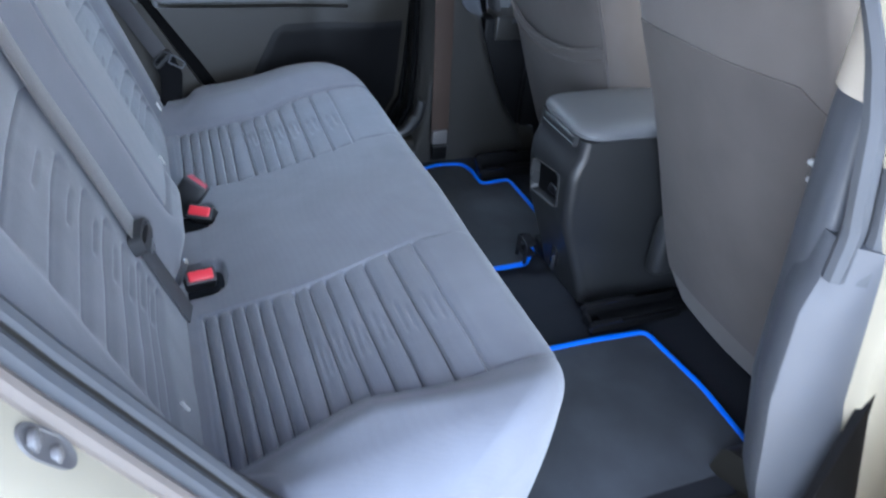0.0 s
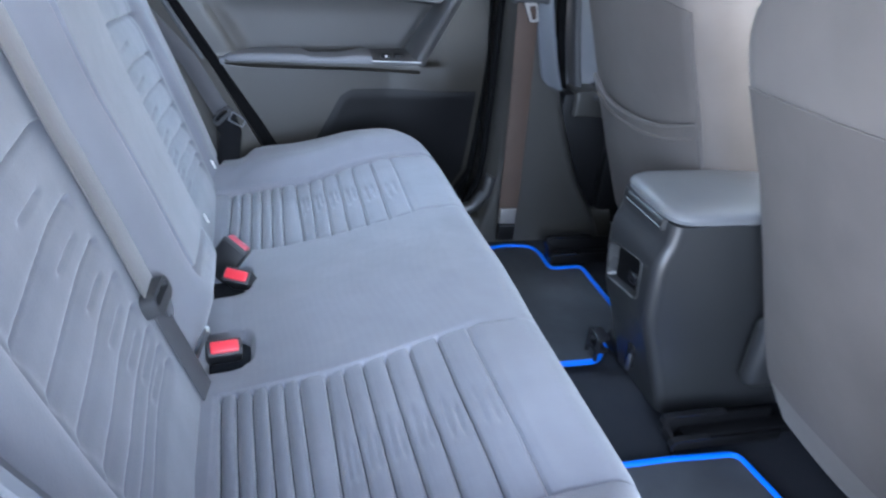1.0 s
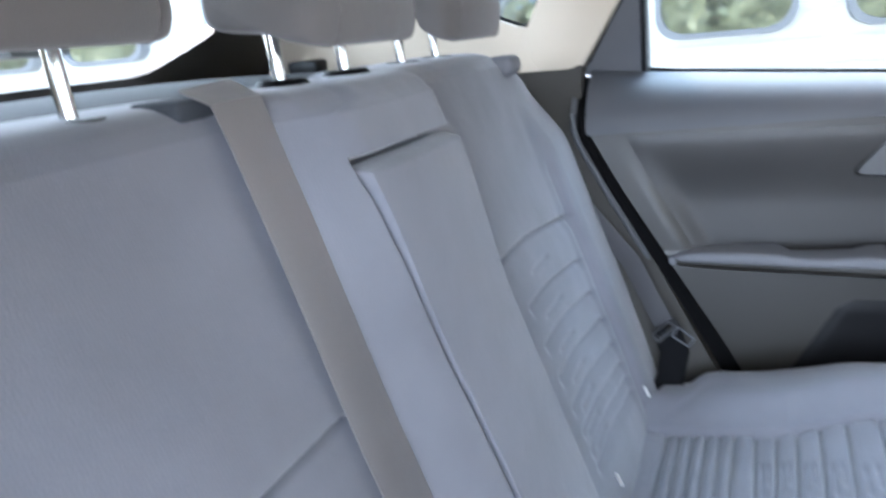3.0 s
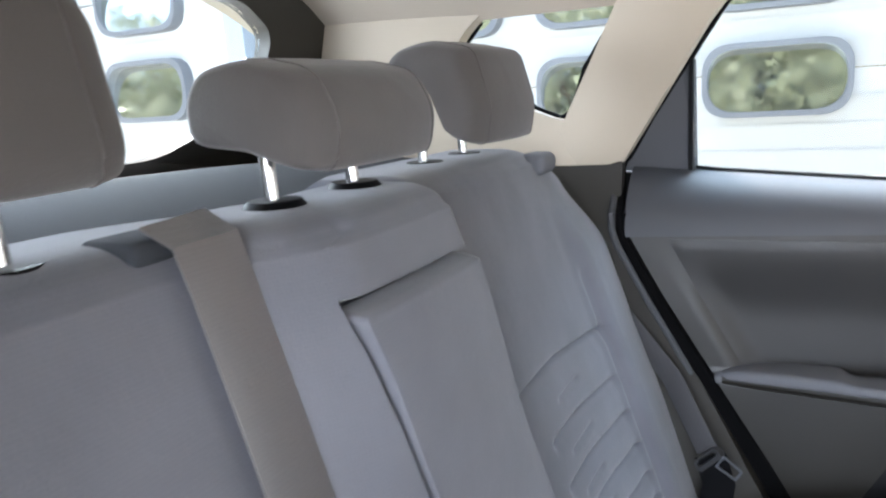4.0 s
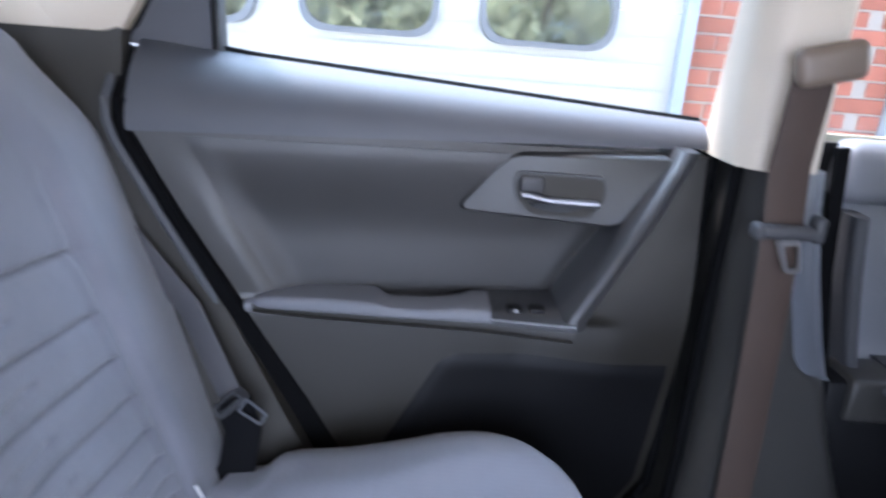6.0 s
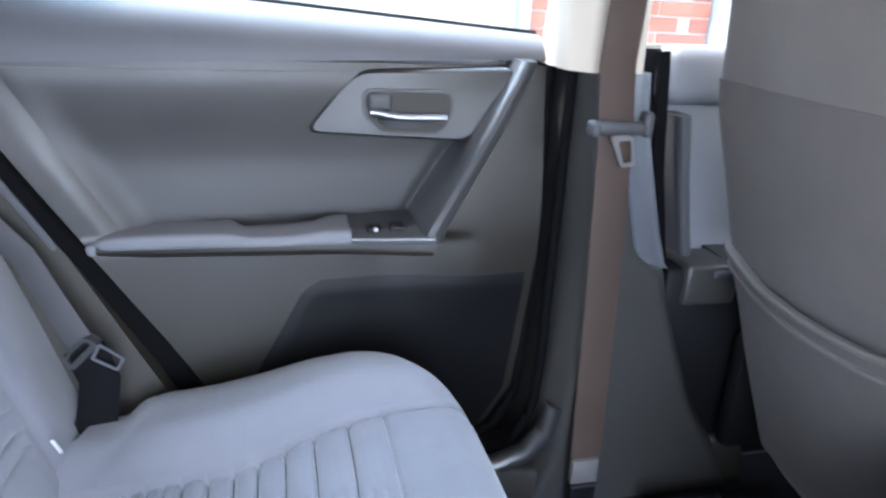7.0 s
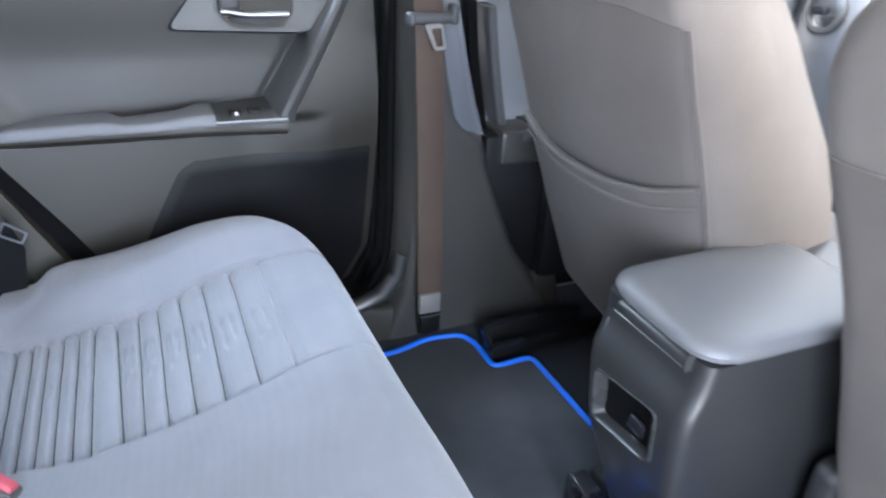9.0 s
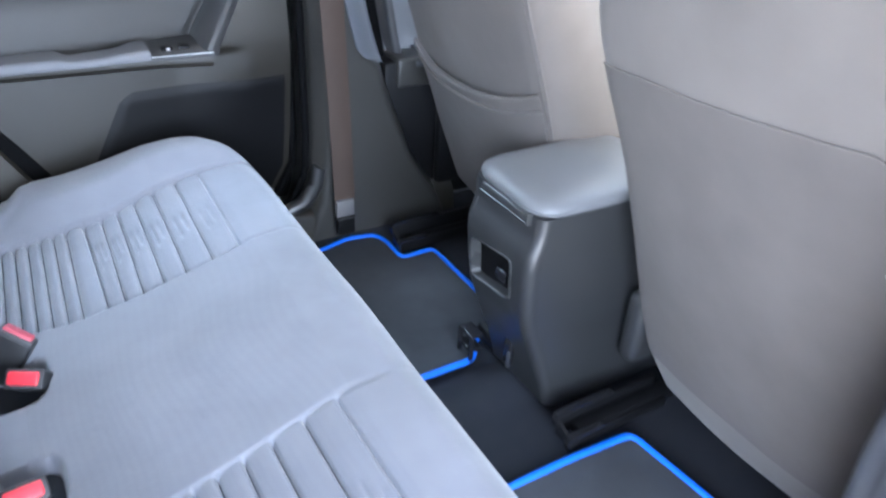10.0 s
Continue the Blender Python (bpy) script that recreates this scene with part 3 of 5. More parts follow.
    # outer skin
    part("outer_skin", sheet(bmesh.new(), lambda u, v: Vector((u, door_base(u) + 0.10 + 0.04 * math.sin(v * 2.6), -0.12 + 0.82 * v)), span(-0.5, 0.26, 12), span(0, 1, 12), (0, 1, 0), 0.012), PAINT, d, "cream painted outer skin")
    return d


rear_door(1)


# ---- far B pillar and its belt ----
def pillar_front(z):
    return smooth_line([(0.0, 0.62), (0.083, 0.571), (0.128, 0.540), (0.17, 0.5125), (0.284, 0.464), (0.36, 0.436), (0.404, 0.424), (0.455, 0.408), (0.541, 0.387), (0.625, 0.370), (0.68, 0.366)], z)


def flange_in(z):
    """Inner line of the pillar's smooth front bevel."""
    return smooth_line([(0.40, 0.384), (0.42, 0.370), (0.444, 0.358), (0.504, 0.344), (0.585, 0.326), (0.68, 0.318)], z)


def pillar(sign):
    d = thing("pillar_far" if sign > 0 else "pillar_near", "dark lower and beige upper door pillar trim", "pillar", kind="structure")
    rings = []
    split = 0.676 if sign > 0 else 0.702
    for z in span(-0.02, split - 0.001, 40):
        xl = smooth_line([(0.0, 0.215), (0.10, 0.250), (0.25, 0.268), (0.45, 0.270), (0.68, 0.262)], z)
        if sign < 0:
            xl = smooth_line([(0.0, 0.41), (0.28, 0.325), (0.42, 0.303), (0.68, 0.244)], z)
        xr = pillar_front(z)
        yi = smooth_line([(0.0, 0.568), (0.12, 0.567), (0.4, 0.566), (0.68, 0.585)], z)
        yo = 0.72 if sign > 0 else 0.645
        xc = xr - 0.02
        if sign > 0:
            xc = flange_in(z) * step(0.395, 0.430, z) + xc * (1 - step(0.395, 0.430, z))
        sec = rounded_outline([(xl, yo), (xl, yi + 0.045), (xl + 0.02, yi), (xc, yi), (xr, yi + 0.034), (xr, yo)], 0.014, 4)
        rings.append([(p.x, sign * p.y, z) for p in sec])
    # The near side gets the lighter grey, for light glancing along it.
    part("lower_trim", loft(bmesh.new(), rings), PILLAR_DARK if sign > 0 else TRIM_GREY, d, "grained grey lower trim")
    if sign > 0:
        # Thin skin over the bevel, coloured paler to show it catching light.
        def flange(u, v):
            z = 0.402 + 0.273 * v
            xr = pillar_front(z)
            yi = smooth_line([(0.0, 0.568), (0.12, 0.567), (0.4, 0.566), (0.68, 0.585)], z)
            k = math.sqrt(max(0.0, 1 - max(0.0, (0.440 - z) / 0.038) ** 2))
            xl = xr + (flange_in(z) - 0.004 - xr) * k
            puff = math.sin(min(1.0, u * 1.15) * math.pi) ** 0.6 if 0 < u < 0.87 else 0.0
            return Vector((xl + (xr + 0.002 - xl) * u, yi - 0.001 + 0.034 * k * u + 0.034 * (1 - k) * (0.6 + 0.4 * u) - 0.007 * k * puff + 0.004 * (u < 0.02), z))
        part("front_flange", sheet(bmesh.new(), flange, span(0, 1, 24), span(0, 1, 40), (0, 1, 0), 0.006), LIT_BEVEL, d, "smooth front bevel of the pillar trim, paler for the sky light on it")
    rings = []
    for z in span(split, 1.07, 16):
        t = (z - 0.676) / 0.4
        xl, xr = 0.243 - 0.02 * t, 0.355 - 0.015 * t
        yi = 0.583 - 0.06 * t * t
        sec = rounded_outline([(xl, 0.72 - 0.12 * t), (xl, yi + 0.03), (xl + 0.02, yi), (xr - 0.02, yi), (xr, yi + 0.03), (xr, 0.72 - 0.12 * t)], 0.014, 4)
        rings.append([(p.x, sign * p.y, z) for p in sec])
    part("upper_trim", loft(bmesh.new(), rings), PILLAR_BEIGE, d, "pale beige upper trim")
    rings = []
    for x in span(0.06 if sign > 0 else 0.40, 0.62, 16):
        yq = 0.566 if sign > 0 else 0.53
        sec = rounded_outline([(yq, -0.02), (yq + 0.012, 0.065 + 0.03 * math.exp(-((x - 0.16) / 0.07) ** 2)), (0.60, 0.085), (0.70, 0.075), (0.72, -0.02)], 0.02, 4)
        rings.append([(x, sign * p.x, p.y) for p in sec])
    part("sill_cover", loft(bmesh.new(), rings), PLASTIC, d)
    if sign > 0:
        lip = [(0.02, 0.600, 0.072), (0.12, 0.598, 0.074), (0.19, 0.594, 0.082), (0.235, 0.590, 0.104), (0.262, 0.588, 0.140), (0.276, 0.588, 0.185)]
        part("sill_lip", tube(bmesh.new(), lip, 0.017, 12), CONSOLE, d, "satin curved sill lip")
    return d


pillar(1)
pillar(-1)

belt = thing("seat_belt", "brown webbing seat belt hanging on the door pillar", "seat belt")
pts = [(0.311, 0.540, 0.11), (0.308, 0.545, 0.24), (0.3045, 0.547, 0.36), (0.3015, 0.548, 0.43), (0.293, 0.548, 0.59), (0.2845, 0.552, 0.69), (0.287, 0.548, 0.80)]
part("webbing", ribbon(bmesh.new(), pts, (1, 0, 0), 0.048, 0.003), WEBBING_DARK, belt)
bm = boxed(0.258, 0.328, 0.528, 0.547, 0.606, 0.624, bevel=0.0085, seg=4)
part("tongue_grip", bm, PLASTIC_SOFT, belt, "grey plastic belt tongue")
for xe, dx in ((0.258, -1), (0.328, 1)):
    part("tongue_lug", boxed(xe - 0.007, xe + 0.007, 0.529, 0.552, 0.604, 0.630 + 0.006 * dx, bevel=0.0055, seg=3), PLASTIC_SOFT, belt)
bm = bmesh.new()
outer = rounded_outline([(0.296, 0.566), (0.315, 0.569), (0.306, 0.608), (0.276, 0.606)], 0.005, 3)
cx, cz = 0.3020, 0.584
inner = [Vector((cx + (p.x - cx) * 0.55, cz + (p.y - cz) * 0.72)) for p in outer]
loft(bm, [[(p.x, 0.534, p.y) for p in outer], [(p.x, 0.530, p.y) for p in outer], [(p.x, 0.530, p.y) for p in inner], [(p.x, 0.534, p.y) for p in inner]], caps=False)
part("tongue", bm, STEEL, belt, "bright steel tongue plate")
an = part("anchor", boxed(0.288, 0.331, 0.532, 0.546, 0.078, 0.120, bevel=0.004), STRIKER_GREY, belt, "dull steel floor anchor")
part("anchor_foot", boxed(0.292, 0.334, 0.536, 0.552, 0.030, 0.074, bevel=0.004), PLASTIC_BLACK, an, "black anchor foot")
part("anchor_edge", boxed(0.291, 0.334, 0.533, 0.539, 0.070, 0.0745, bevel=0.0015), LATCH_GREY, an)
bm = boxed(-0.040, 0.040, -0.013, 0.013, -0.022, 0.022, bevel=0.0125, seg=5, m=pose(0.298, 0.541, 0.806, 0, -14, 0))
part("guide_loop", bm, GUIDE_BACKLIT, belt, "tan plastic belt guide, darkened as seen against the light")

# ---- rear side walls, C pillars, quarter lights ----
for sign, nm in ((1, "wall_far"), (-1, "wall_near")):
    w = thing(nm, "rear quarter trim of the car, dark below and beige above", "trim", kind="structure")
    # dark lower quarter trim behind the door edge
    def low(u, v, sign=sign):
        z = -0.02 + 0.80 * v
        xe = rear_edge(max(z, 0)) - 0.012
        x = xe - u * (1.2 + xe)
        bulge = 0.05 * math.exp(-((z - 0.2) / 0.2) ** 2)
        return Vector((x, sign * (side_y(x) - 0.006 - bulge + 0.03 * step(0.6, 0.78, z)), z))
    part("lower_trim", sheet(bmesh.new(), low, [t * t for t in span(0, 1, 30)], span(0, 1, 30), (0, sign, 0), 0.03), QUARTER_TRIM, w)
    # C pillar: a strip leaning from the shoulder to the roof
    def cp(u, v, sign=sign):
        z = 0.775 + 0.29 * v
        xa = -0.504 + 0.675 * (z - 0.775) + 0.2 * max(0, z - 0.98)
        xb = -0.632 + 0.60 * (z - 0.775)
        x = xa + (xb - xa) * u
        y = 0.655 - 0.11 * v - 0.012 * math.sin(u * math.pi)
        return Vector((x, sign * y, z))
    part("c_pillar", sheet(bmesh.new(), cp, span(0, 1, 10), span(0, 1, 14), (0, sign, 0), 0.03), PILLAR_BEIGE, w, "pale beige pillar trim")
    # strip under the quarter light
    def us(u, v, sign=sign):
        x = -0.575 - 0.62 * u
        zt = smooth_line([(-1.2, 0.93), (-0.95, 0.93), (-0.74, 0.93), (-0.66, 0.875), (-0.60, 0.850), (-0.5, 0.848)], x)
        z = 0.775 + (zt - 0.775) * v
        return Vector((x, sign * (side_y(x) + 0.02 - 0.1 * (z - 0.775)), z))
    part("shoulder_trim", sheet(bmesh.new(), us, span(0, 1, 40), span(0, 1, 6), (0, sign, 0), 0.03), PILLAR_BEIGE, w, "pale beige shoulder trim")
    # panel behind the quarter light
    def dp(u, v, sign=sign):
        z = 0.86 + 0.28 * v
        xa = smooth_line([(0.86, -0.665), (0.90, -0.705), (0.945, -0.738), (0.98, -0.748), (1.02, -0.70), (1.05, -0.60), (1.11, -0.50)], z)
        x = xa + (-1.17 + 0.22 * v - xa) * u
        return Vector((x, sign * (side_y(x) + 0.015 - 0.34 * (z - 0.86)), z))
    part("d_pillar", sheet(bmesh.new(), dp, span(0, 1, 20), span(0, 1, 20), (0, sign, 0), 0.03), PILLAR_BEIGE, w, "pale beige rear pillar trim")
    # roof rail above the openings
    def rr(u, v, sign=sign):
        x = -1.1 + 2.05 * u
        a = v * math.pi / 2
        return Vector((x, sign * (0.53 + 0.075 * math.sin(a)), 1.075 - 0.045 * (1 - math.cos(a)) - 0.05 * max(0, x - 0.55)))
    part("roof_rail", sheet(bmesh.new(), rr, span(0, 1, 20), span(0, 1, 6), (0, sign, 0.3), 0.03), LINER, w)
    g = part("quarter_light", prism(bmesh.new(), [(-0.56, sign * 0.672, 0.83), (-0.78, sign * 0.652, 0.90), (-0.74, sign * 0.60, 1.05), (-0.46, sign * 0.60, 1.05)], (0, sign, 0), 0.004), GLASS, w, "fixed quarter light window")
    g.visible_shadow = False
    pts = [(-0.49, sign * 0.618, 1.016), (-0.556, sign * 0.640, 0.925), (-0.578, sign * 0.648, 0.862), (-0.600, sign * 0.650, 0.850), (-0.640, sign * 0.648, 0.866), (-0.690, sign * 0.645, 0.90), (-0.73, sign * 0.64, 0.945), (-0.75, sign * 0.625, 0.98), (-0.72, sign * 0.615, 1.01)]
    part("quarter_seal", tube(bmesh.new(), pts, 0.006, 8), RUBBER, w)

# ---- tailgate ----
tg = thing("tailgate", "car tailgate with dark surround and wide rear window", "tailgate")
bm = bmesh.new()
half_in = [(0.26, 0.832), (0.40, 0.890), (0.435, 0.955), (0.430, 1.010), (0.35, 1.052)]
half_out = [(0.56, 0.785), (0.575, 0.900), (0.570, 0.985), (0.540, 1.050), (0.44, 1.125)]
ii = rounded_outline(half_in + [(-y, z) for y, z in reversed(half_in)], 0.035, 5)
oo = rounded_outline(half_out + [(-y, z) for y, z in reversed(half_out)], 0.035, 5)


def gate(p, dx=0.0):
    return Vector((-1.125 + 0.50 * (p.y - 0.832) + dx + 0.08 * p.x ** 2, p.x, p.y))


loft(bm, [[gate(p) for p in oo], [gate(p, 0.03) for p in oo], [gate(p, 0.03) for p in ii], [gate(p) for p in ii]], caps=False)
part("window_surround", bm, PLASTIC, tg, "dark plastic window surround")
g = part("rear_glass", prism(bmesh.new(), [gate(p, 0.005) for p in ii], (1, 0, 0), 0.004), GLASS, tg, "clear rear window")
g.visible_shadow = False
part("lower_panel", sheet(bmesh.new(), lambda u, v: Vector((-1.14 - 0.04 * math.sin(v * 3), -0.60 + 1.2 * u, -0.02 + 0.82 * v)), span(0, 1, 8), span(0, 1, 8), (-1, 0, 0), 0.05), PLASTIC, tg)
part("wiper_motor", boxed(-1.16, -1.10, 0.06, 0.155, 0.872, 0.900, bevel=0.008), PLASTIC_SOFT, tg, "grey wiper motor cover")

shelf = thing("parcel_shelf", "dark felt parcel shelf behind the rear seats", "parcel shelf")
part("board", sheet(bmesh.new(), lambda u, v: Vector((-0.68 - 0.45 * u, (-0.58 + 1.16 * v) * (1 - 0.04 * u), 0.795 + 0.03 * math.sin(u * 2.6) - 0.02 * (1 - math.sin(v * math.pi)))), span(0, 1, 20), span(0, 1, 24), (0, 0, -1), 0.02), SHELF, shelf)

part("front_roll", tube(bmesh.new(), [(-0.690, y, 0.797 - 0.02 * (1 - math.sin((y + 0.58) / 1.16 * math.pi))) for y in span(-0.57, 0.57, 24)], 0.014, 10), SHELF, shelf, "rolled felt front edge")
for y in (-0.5, 0.5):
    part("hinge", boxed(-0.98, -0.92, y - 0.02, y + 0.02, 0.806, 0.83, bevel=0.006), PLASTIC_BLACK, shelf, "black plastic hinge")

# ---- rear bench ----
BASE = [(-0.44, 0.205), (-0.38, 0.208), (-0.333, 0.213), (-0.21, 0.249), (-0.10, 0.276), (0.0, 0.296), (0.06, 0.300), (0.1, 0.300)]
REAR_LINES = (-0.343, -0.323, -0.303, -0.283, -0.263, -0.243)
FRONT_LINES = (-0.187, -0.161, -0.131, -0.098, -0.058, -0.016)
# short stitched strokes between the long lines: place, middle and half length
SHORT_LINES = []
for i, (p, q) in enumerate(zip((-0.212,) + FRONT_LINES[:-1], FRONT_LINES)):
    SHORT_LINES += [(p + 0.36 * (q - p), 0.010 - 0.0045 * i, 0.036 - 0.001 * i), (p + 0.68 * (q - p), 0.019 - 0.0045 * i, 0.025)]


YB = -0.022  # middle of the bench
POCKETS = (-0.100, 0.088)


def seam_in(x, far):
    """Where the ribbed panels meet the plain middle of the cushion."""
    if far:
        return smooth_line([(-0.345, 0.226), (-0.31, 0.214), (-0.28, 0.201), (-0.24, 0.188), (-0.17, 0.183), (-0.10, 0.187), (-0.05, 0.194), (0.0, 0.205), (0.08, 0.212)], x)
    return smooth_line([(-0.345, 0.168), (-0.30, 0.172), (-0.21, 0.184), (-0.15, 0.180), (-0.10, 0.174), (-0.06, 0.168), (0.0, 0.162), (0.08, 0.160)], x)


def seam_out(x):
    """Where the ribbed panels meet the side roll."""
    return smooth_line([(-0.345, 0.470), (-0.27, 0.456), (-0.21, 0.444), (-0.17, 0.438), (-0.13, 0.450), (-0.09, 0.462), (-0.04, 0.468), (0.08, 0.464)], x)


def stroke(w, c, half):
    return step(c - half - 0.010, c - half + 0.010, w) * (1 - step(c + half - 0.010, c + half + 0.010, w))


def cushion_top(x, y):
    a = abs(y - YB)
    z = smooth_line(BASE, x)
    ai, ao = seam_in(x, y > YB), seam_out(x)
    z += (0.034 * step(ao - 0.006, ao + 0.060, a) + 0.005 * step(ao - 0.001, ao + 0.004, a)) * (1.2 - 0.2 * step(-0.35, -0.1, x)) * (1 - 0.35 * step(-0.10, 0.06, x))
    inside = step(ai - 0.002, ai + 0.005, a) * (1 - step(ao - 0.003, ao + 0.001, a))
    wide = a - 0.325
    for g in REAR_LINES:
        at = g + 0.003 * math.sin(wide * 9)
        z += inside * (groove(x, at, 0.0022, 0.0095) + groove(x, at + 0.002, 0.0060, 0.0044))
    z += inside * (groove(x, -0.212, 0.0024, 0.0120) + groove(x, -0.209, 0.012, 0.005))
    for i, g in enumerate(FRONT_LINES):
        fade = 1 - 0.5 * step(-0.10, -0.01, g)
        bend = 0.003 * math.sin(wide * 9 + 0.4)
        z += inside * (groove(x, g + bend, 0.0024, 0.0095 * fade) + groove(x, g + bend + 0.003, 0.0080, 0.0036 * fade))
    for i, (g, c, half) in enumerate(SHORT_LINES):
        fade = 1 - 0.5 * step(-0.10, 0.02, g)
        z += inside * stroke(wide, c, half) * groove(x, g, 0.0032, 0.0042 * fade)
    z -= step(ai - 0.004, ai + 0.03, a) * (1 - step(ao - 0.016, ao + 0.004, a)) * (0.004 if y > YB else 0.0015) * step(-0.214, -0.210, x) * (1 - step(-0.205, -0.150, x))
    # the ribbed panel lies a little below the plain cloth round it
    z -= inside * 0.0015 * step(-0.358, -0.352, x) * (1 - step(-0.10, 0.03, x))
    lim = step(-0.36, -0.34, x) * (1 - step(0.03, 0.075, x))
    z += lim * groove(a, ai, 0.0026, 0.0026)
    z += lim * groove(a, ao - 0.001, 0.0020, 0.0030)
    z += 0.006 * math.exp(-((y - YB) / 0.12) ** 2)
    # the side roll stays high towards the rear corner
    z += 0.020 * step(0.495, 0.565, a) * (1 - step(-0.345, -0.20, x)) * step(-0.40, -0.34, x)
    # hollows for the belt buckles
    for yc in POCKETS:
        z -= 0.020 * (1 - step(0.55, 1.0, ((x + 0.362) / 0.062) ** 4 + ((y - yc) / 0.044) ** 4))
    z += 0.0026 * noise.noise(Vector((x * 8, y * 7, 1.7))) + 0.0008 * noise.noise(Vector((x * 24, y * 18, 4.1)))
    return z


def cushion():
    fine = [0.164 + 0.0022 * k for k in range(28)] + [0.432 + 0.0020 * k for k in range(24)]
    ys = sorted([YB + v for v in list(span(-0.625, 0.625, 220)) + fine + [-v for v in fine]])
    xs = span(-0.43, 0.055, 400)
    rings = []
    for y in ys:
        a = abs(y - YB)
        e = min(1.0, max(0.0, (a - 0.545) / 0.080))
        cut = 0.085 * (1 - math.sqrt(max(0.0, 1 - e * e)))
        nose = (0.155 if y > YB else 0.185) * max(0.0, (a - 0.44) / 0.18) ** 2
        rear = 0.07 * step(0.48, 0.535, a) + 0.03 * max(0.0, (a - 0.535) / 0.09)
        ring = []
        for x in xs:
            xx = x - nose * step(-0.15, 0.055, x) + rear * (1 - step(-0.43, -0.20, x))
            z = cushion_top(xx if xx > -0.2 else x, y) - cut
            ring.append(Vector((xx, y, z)))
        x1, z1 = ring[-1].x, ring[-1].z
        for t in span(0.08, 1, 10):
            ang = t * math.pi * 0.5
            ring.append(Vector((x1 + 0.048 * math.sin(ang), y, z1 - 0.062 * (1 - math.cos(ang)))))
        x2, z2 = ring[-1].x, ring[-1].z
        for t in span(0.2, 1, 7):
            ring.append(Vector((x2 - 0.035 * t * t, y, z2 + (0.015 - z2) * t)))
        ring.append(Vector((-0.43 + rear, y, 0.015)))
        rings.append(ring)
    return loft(bmesh.new(), rings)


bench = thing("rear_bench_seat", "grey cloth rear bench seat with ribbed stitched panels", "car seat")
part("cushion", cushion(), CLOTH, bench, "ribbed grey cloth seat cushion", angle=60)

BACK_LINES = (0.511, 0.460, 0.415, 0.374, 0.340, 0.314, 0.292)
BACK_SHORT = ((0.541, 0.300, 0.036), (0.485, 0.290, 0.038), (0.437, 0.285, 0.034), (0.395, 0.285, 0.034), (0.358, 0.278, 0.034), (0.328, 0.262, 0.034), (0.303, 0.27, 0.03))


def back_line(g, a):
    """Height of a stitched line, sagging towards the side roll."""
    return g - 0.014 * step(0.28, 0.46, a) - 0.004 * max(0.0, (a - 0.43) / 0.03)


def centre_rise(z):
    return 0.034 + 0.016 * step(0.56, 0.76, z)


def pad_edge(z):
    """The slanting edge of the folded armrest."""
    return smooth_line([(0.30, -0.052), (0.48, -0.056), (0.60, -0.067), (0.70, -0.080), (0.76, -0.0905)], z)


def back_x(y, z):
    a = abs(y)
    x = -0.383 - (z - 0.245) * 0.358
    x += 0.019 * step(0.442, 0.482, a) * (1 - step(0.66, 0.76, z))
    x -= 0.016 * max(0.0, (a - 0.490) / 0.080) ** 2
    x += centre_rise(z) * step(-0.19, -0.062, y) * (1 - step(0.100, 0.112, y)) * step(0.20, 0.30, z)
    inner = pad_edge(z) - 0.0060
    hole = step(inner, inner + 0.0035, y) * (1 - step(0.757, 0.763, z)) * step(0.314, 0.320, z)
    if y < 0.112:
        x -= 0.040 * hole
        # puffed cloth under the folded armrest
        x += 0.010 * step(-0.12, -0.05, y) * (1 - step(0.06, 0.105, y)) * math.exp(-((z - 0.285) / 0.035) ** 2)
    inside = step(0.205, 0.222, a) * (1 - step(0.446, 0.458, a))
    x += step(0.14, 0.2, a) * (1 - step(0.455, 0.47, a)) * (groove(z, back_line(0.578, a), 0.0026, 0.009) + groove(z, back_line(0.574, a), 0.012, 0.005))
    for g in BACK_LINES:
        zz = back_line(g, a)
        x += inside * (groove(z, zz, 0.0018, 0.0090) + groove(z, zz - 0.003, 0.0085, 0.0050))
    for g, c, half in BACK_SHORT:
        x += inside * stroke(a, c, half) * groove(z, g, 0.0028, 0.0042)
    x += 0.0026 * noise.noise(Vector((y * 7, z * 7, 2.3))) + 0.0008 * noise.noise(Vector((y * 20, z * 16, 7.9)))
    x += (1 - step(0.63, 0.66, z)) * groove(a, 0.460, 0.0045, 0.007)
    return x


def backrest(y0, y1, top=0.800):
    n = max(20, int((y1 - y0) / 0.0030))
    rings = []
    for y in span(y0, y1, n):
        de = min(y - y0, y1 - y)
        e = 1 - min(1.0, de / 0.020)
        inset = 0.026 * (1 - math.sqrt(max(0, 1 - e * e)))
        a = abs(y)
        outer = max(0.0, (a - 0.43) / 0.14)
        tp = top - 0.05 * outer ** 2 - inset * 0.5
        ring = []
        for z in span(0.19, tp, 270):
            wide = math.copysign(0.070 * min(1.0, outer) * (1 - step(0.64, 0.80, z)), y)
            yy = y + (pad_edge(min(z, 0.763)) + 0.056) * max(0.0, 1 - abs(y + 0.058) / 0.05) if y0 < 0 else y
            ring.append(Vector((back_x(yy, z) - inset, yy + wide, z)))
        x1, z1 = ring[-1].x, ring[-1].z
        for t in span(0.12, 1, 8):
            ang = t * math.pi / 2
            ring.append(Vector((x1 - 0.045 * (1 - math.cos(ang)) - 0.006, y, z1 + 0.022 * math.sin(ang))))
        ring.append(Vector((x1 - 0.115, y, z1 + 0.022)))
        ring.append(Vector((x1 - 0.13, y, z1 + 0.005)))
        ring.append(Vector((-0.53, y, 0.19)))
        rings.append(ring)
    return loft(bmesh.new(), rings)


part("backrest", backrest(-0.57, 0.108), CLOTH, bench, "wide section of the grey cloth backrest", angle=60)
